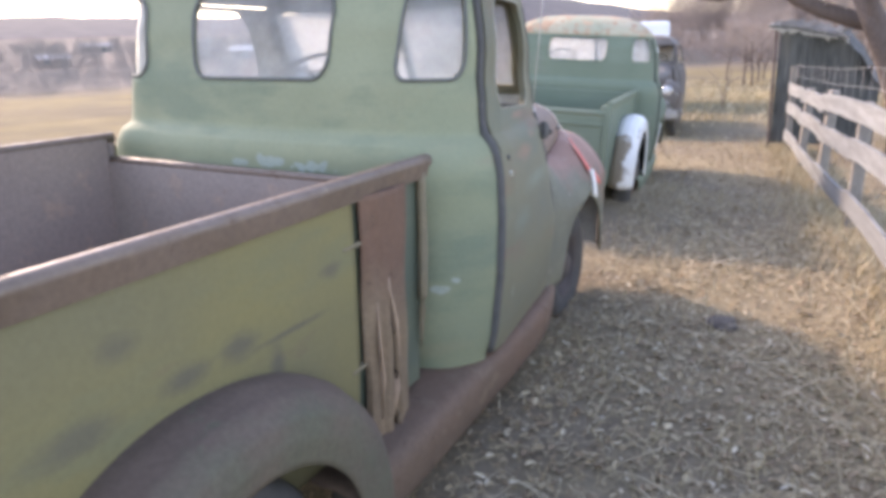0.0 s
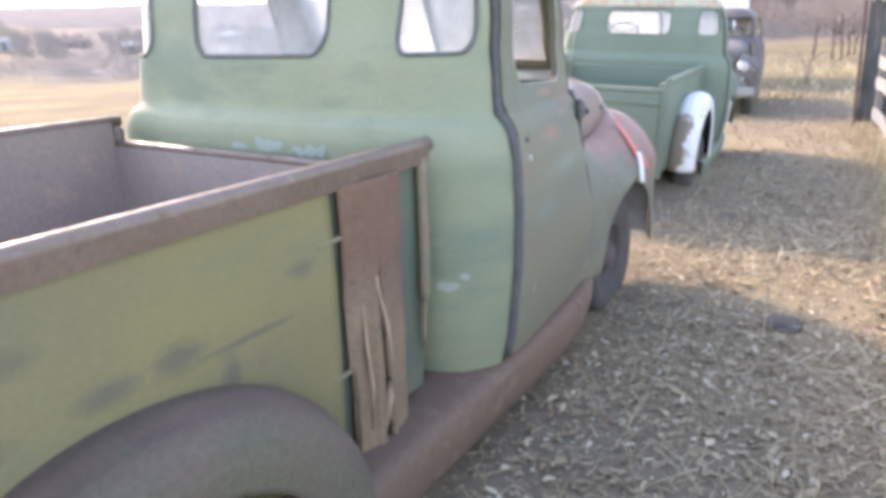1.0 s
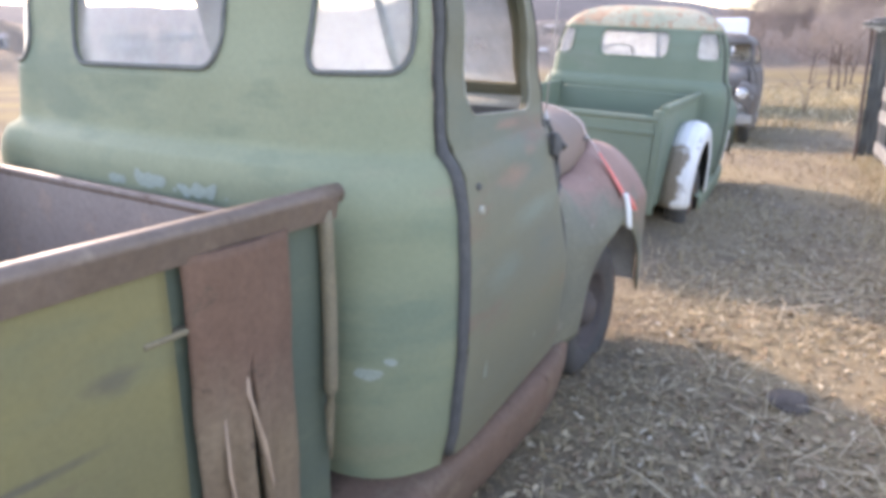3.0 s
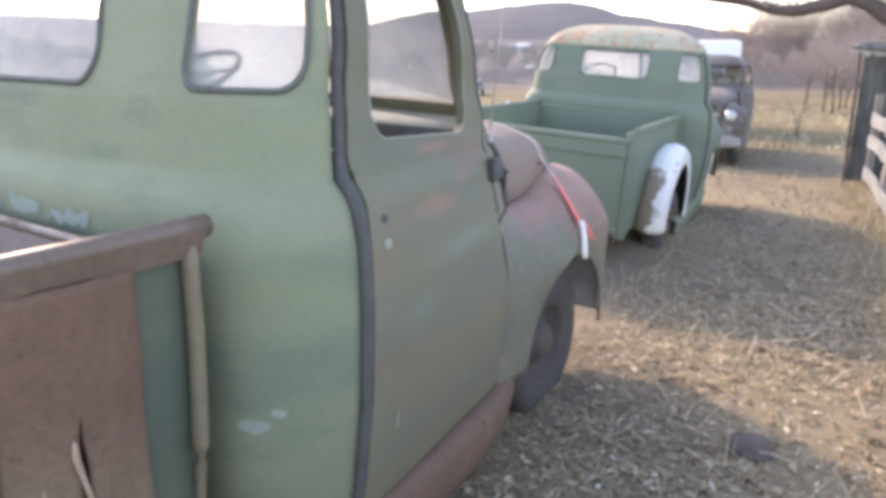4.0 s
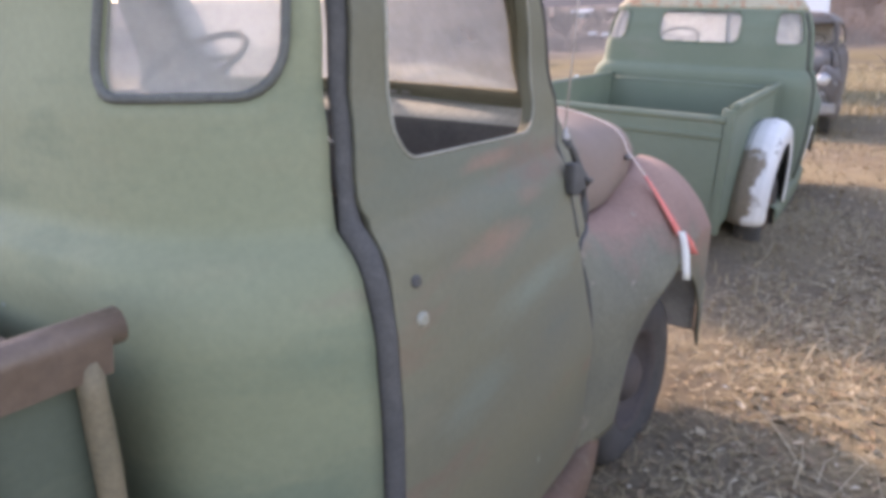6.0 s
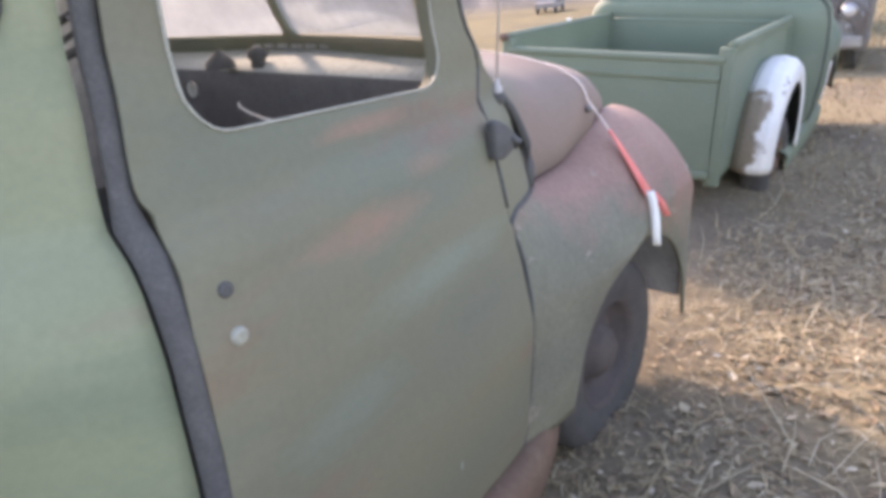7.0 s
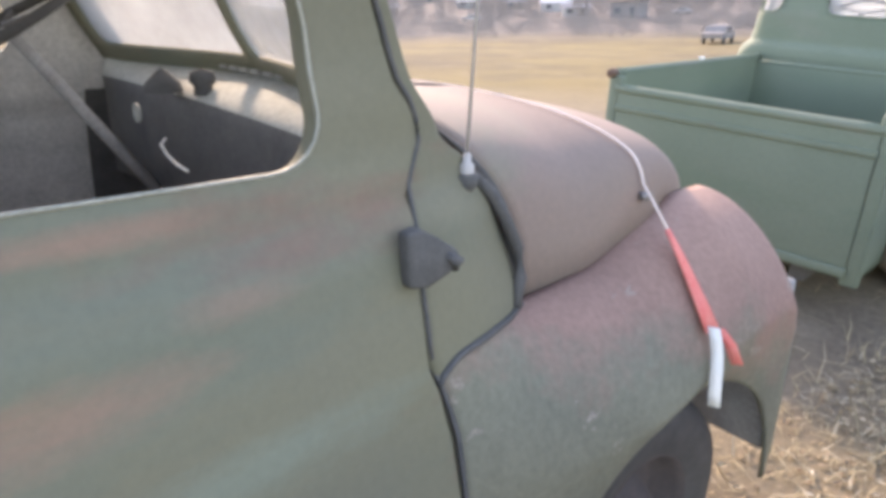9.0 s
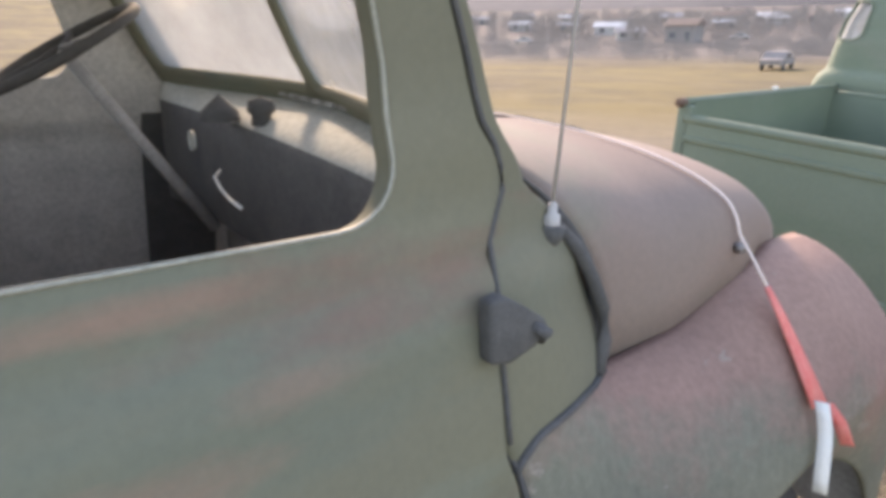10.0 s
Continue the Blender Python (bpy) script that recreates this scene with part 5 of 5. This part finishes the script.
blades("dry_grass", "pale standing dry grass in the field", [(rng.uniform(-11, 7), rng.uniform(17, 48)) for _ in range(13000)], 0.06, 0.28, 0.25, rng, 0.012)
blades("dry_grass", "dry grass and straw between the trucks", scatter(7000, -4.5, 1.5, 5.0, 16, rng), 0.05, 0.22, 0.6, rng, 0.003)

leaf_litter("leaf_litter", "larger pale leaves lying in the sunlit part of the track", scatter(4200, -0.9, 2.4, 2.6, 7.5, rng, 1.6), 0.03, 0.065, rng)
blades("straw", "long bleached grass stems on the track", scatter(900, -0.8, 2.2, 2.0, 8, rng), 0.14, 0.45, 1.0, rng, 0.0028)
sapling = thing("sapling", "thin leafless sapling with curved stems in dry grass", "sapling", Matrix.Translation((-2.73, 23.35, ground_z(-2.73, 23.35) - 0.05)))
for bend in ([(0, 0, 0), (-0.06, 0, 0.5), (-0.25, 0, 0.95), (-0.55, 0.1, 1.2)], [(0, 0, 0), (0.06, 0, 0.6), (0.18, 0, 1.1), (0.12, 0, 1.5), (-0.15, 0, 1.7)], [(0.1, 0, 0.75), (0.4, 0.1, 0.95), (0.6, 0.1, 0.85)], [(-0.2, 0, 0.85), (-0.45, 0, 0.8), (-0.7, 0, 0.95)]):
    part("stem", tube(bend, [0.018 - 0.004 * k for k in range(len(bend))] if len(bend) < 5 else [0.019, 0.017, 0.014, 0.010, 0.006], 6), STEM, sapling)

# clod and long stems on the bare track
clod = bmesh.new()
bmesh.ops.create_icosphere(clod, subdivisions=3, radius=0.09)
for v in clod.verts:
    v.co *= 1 + 0.45 * noise.noise(v.co * 14)
    v.co.z *= 0.3
clod_ob = part("dirt_clod", clod, plain("dark_clod", (0.088, 0.075, 0.064), (0.136, 0.112, 0.093), 25, 1.0, 0, 0.8))
clod_ob.location = (-0.165, 4.585, ground_z(-0.165, 4.585) + 0.02)
tagged(clod_ob, "dark crumbled clod of earth on the track", "clod")

# ---- far settlement ----
WALLS = [plain("far_wall_white", (0.443, 0.428, 0.401), (0.375, 0.362, 0.346), 0.4, 0.9, 0, 0), plain("far_wall_tan", (0.307, 0.244, 0.198), (0.255, 0.209, 0.172), 0.4, 0.9, 0, 0), plain("far_wall_grey", (0.221, 0.201, 0.190), (0.279, 0.252, 0.230), 0.4, 0.9, 0, 0)]
ROOFS = [plain("far_roof_grey", (0.239, 0.229, 0.224), (0.304, 0.283, 0.269), 0.5, 0.9, 0, 0), plain("far_roof_brown", (0.160, 0.120, 0.100), (0.200, 0.151, 0.123), 0.5, 0.9, 0, 0), plain("far_roof_pale", (0.527, 0.521, 0.508), (0.440, 0.440, 0.438), 0.5, 0.8, 0, 0)]
PANE = plain("far_pane", (0.092, 0.101, 0.110), (0.147, 0.147, 0.156), 2, 0.2, 0, 0)


def house(az_, dist, wide, deep, high, wall, roof, label, turn):
    x, y = -math.sin(radians(az_)) * dist, math.cos(radians(az_)) * dist
    h = thing("house", label, "house", pose(x, y, ground_z(x, y) - 0.3, 0, 0, az_ + turn), "far houses")
    part("wall", box(-wide / 2, wide / 2, -deep / 2, deep / 2, 0, high, 0.02), wall, h, smooth=False)
    bm = bmesh.new()
    a, b, rise = wide / 2 + 0.5, deep / 2 + 0.5, deep * 0.28
    v = [bm.verts.new(p) for p in ((-a, -b, high), (a, -b, high), (a, b, high), (-a, b, high), (-a, 0, high + rise), (a, 0, high + rise))]
    for f in ((0, 1, 5, 4), (2, 3, 4, 5), (0, 4, 3), (1, 2, 5), (3, 2, 1, 0)):
        bm.faces.new([v[i] for i in f])
    part("roof", bm, roof, h, smooth=False)
    n = max(2, int(wide / 4))
    for k in range(n):
        cx = -wide / 2 + (k + 0.5) * wide / n
        if k == n // 2:
            part("door", box(cx - 0.5, cx + 0.5, -deep / 2 - 0.05, -deep / 2 + 0.02, 0.3, 2.4, 0), PANE, h, smooth=False)
        else:
            part("window", box(cx - 0.7, cx + 0.7, -deep / 2 - 0.05, -deep / 2 + 0.02, 1.1, 2.3, 0), PANE, h, smooth=False)
    return h


for az_, dist, wide, deep, high, w, r, turn in ((58, 210, 14, 9, 3.2, 1, 0, 10), (51.5, 240, 16, 9, 3.2, 0, 2, 0), (48, 230, 13, 9, 3.4, 1, 0, 20), (44.5, 215, 17, 10, 3.6, 0, 2, -8), (43, 190, 12, 8, 3.0, 0, 0, 5), (39, 185, 13, 10, 5.2, 2, 1, -20), (36.5, 240, 14, 8, 3.0, 1, 2, 12), (33, 260, 15, 8, 3.0, 0, 2, 8), (30.5, 280, 12, 8, 3.2, 1, 1, -10), (25.5, 320, 14, 8, 3.4, 1, 1, 0), (62, 250, 16, 9, 3.4, 1, 1, 0), (67, 220, 14, 9, 3.4, 0, 0, 10)):
    house(az_, 165 + (dist - 185) * 1.5, wide * 0.5, deep * 0.52, high * 0.72, WALLS[w], ROOFS[r], ("white far-off house with pale roof", "tan far-off house in the valley", "grey far-off house among trees")[w], turn)

rh = random.Random(44)
for k in range(9):
    w = rh.randint(0, 2)
    house(26 + 3.6 * k + rh.uniform(-1.2, 1.2), rh.uniform(260, 380), rh.uniform(7, 11), rh.uniform(5, 7), rh.uniform(2.4, 3.0), WALLS[w], ROOFS[rh.randint(0, 2)], ("white far-off house with pale roof", "tan far-off house in the valley", "grey far-off house among trees")[w], rh.uniform(-20, 20))


def far_car(az_, dist, colour, label, turn):
    x, y = -math.sin(radians(az_)) * dist, math.cos(radians(az_)) * dist
    c = thing("car", label, "car", pose(x, y, ground_z(x, y), 0, 0, az_ + turn), "far parked cars")
    prof = [(-2.2, 0.45), (-2.25, 0.85), (-1.3, 0.95), (-0.8, 1.45), (0.7, 1.48), (1.4, 1.0), (2.2, 0.85), (2.25, 0.45)]
    bm, rows = bmesh.new(), []
    for yy, k in ((-0.85, 1), (-0.6, 1.02), (0.6, 1.02), (0.85, 1)):
        rows.append([bm.verts.new((px, yy, pz * k)) for px, pz in prof])
    for a, b in zip(rows, rows[1:]):
        for k in range(len(prof)):
            bm.faces.new((a[k], a[(k + 1) % len(prof)], b[(k + 1) % len(prof)], b[k]))
    bm.faces.new(rows[0])
    bm.faces.new(rows[-1])
    part("body", bm, colour, c, smooth=False)
    part("window", box(-0.85, 0.75, -0.875, -0.855, 1.0, 1.36, 0), PANE, c, smooth=False)
    for wx in (-1.4, 1.4):
        for wy in (-0.8, 0.8):
            wh = lathe([(-0.1, 0.05), (-0.1, 0.32), (0.1, 0.32), (0.1, 0.05)], 14, "y")
            part("wheel", wh, RUBBER, c).matrix_local = pose(wx, wy, 0.32)
    return c


for az_, dist, w, turn in ((31.7, 68, 2, 78), (27.6, 235, 0, 80), (26.6, 225, 0, 85), (51, 230, 0, 0), (35.2, 250, 0, 0)):
    far_car(az_, dist if dist < 150 else dist * 0.7, WALLS[w], "pale car parked far off in the valley", turn)

CAMPERWHITE = plain("chalky_white_panel", (0.800, 0.800, 0.800), (0.800, 0.800, 0.800), 3, 0.7, 0, 0.05)
# camper body behind the trucks
camper = thing("camper_trailer", "white camper trailer parked beyond the trucks", "trailer", pose(-5.05, 22.5, ground_z(-5.05, 22.5), 0, 0, 12))
part("body", box(-1.1, 0.78, 0, 4, 0.55, 2.6, 0.12), CAMPERWHITE, camper)
part("trim_strip", box(-1.11, 0.79, -0.012, 0.02, 2.10, 2.16, 0.004), WALLS[2], camper)
part("window", box(-0.5, 0.4, -0.03, 0.02, 1.45, 2.0, 0.02), PANE, camper)
for sx in (-0.95, 0.85):
    part("wheel", lathe([(-0.1, 0.1), (-0.1, 0.34), (0.1, 0.34), (0.1, 0.1)], 18), RUBBER, camper).matrix_local = pose(sx, 2.6, 0.34)

# far woods and scrub
FARSCRUB = island_material("far_bare_scrub", (0, (0.212, 0.191, 0.177)), (0.5, (0.258, 0.230, 0.209)), (1, (0.313, 0.276, 0.243)))
UNDERGROWTH = island_material("reddish_undergrowth", (0, (0.294, 0.236, 0.206)), (0.5, (0.368, 0.294, 0.258)), (1, (0.460, 0.368, 0.322)))


def far_scrub(n, seed, d0, d1, h0, h1, name, az0=8, az1=75, mat=None):
    r = random.Random(seed)
    verts, faces = [], []
    for _ in range(n):
        az_, d = radians(r.uniform(az0, az1)), r.uniform(d0, d1)
        cx, cy = -math.sin(az_) * d, math.cos(az_) * d
        h = r.uniform(h0, h1)
        w = h * r.uniform(0.4, 0.7) * (1 if h0 > 1 else 2.2)
        cz = ground_z(cx, cy)
        for _ in range(220):
            u, a, q = r.random(), r.uniform(0, math.tau), r.random() ** 0.5
            px, py, pz = cx + w * q * math.cos(a) * (1 - 0.5 * u), cy + w * q * math.sin(a), cz + h * (0.05 + 0.95 * u)
            s_ = h * r.uniform(0.02, 0.05)
            k = len(verts)
            ox = s_ * r.uniform(-1.2, 1.2)
            verts += [(px, py, pz - 2.5 * s_), (px + 0.5 * s_, py + 0.3 * s_, pz - 2.2 * s_), (px + ox, py, pz + 2.5 * s_)]
            faces.append((k, k + 1, k + 2))
    me = bpy.data.meshes.new("far_scrub")
    me.from_pydata(verts, [], faces)
    me.materials.append(mat or FARSCRUB)
    return tagged(new("far_scrub", me), name, "trees", kind="stuff")


far_scrub(620, 5, 165, 420, 2.0, 6.0, "bare grey-brown trees among the far houses")
far_scrub(620, 8, 80, 190, 0.7, 2.0, "low grey-brown brush across the valley")
far_scrub(150, 9, 92, 125, 1.5, 4.5, "bare undergrowth at the foot of the far thicket", -14, 14, UNDERGROWTH)
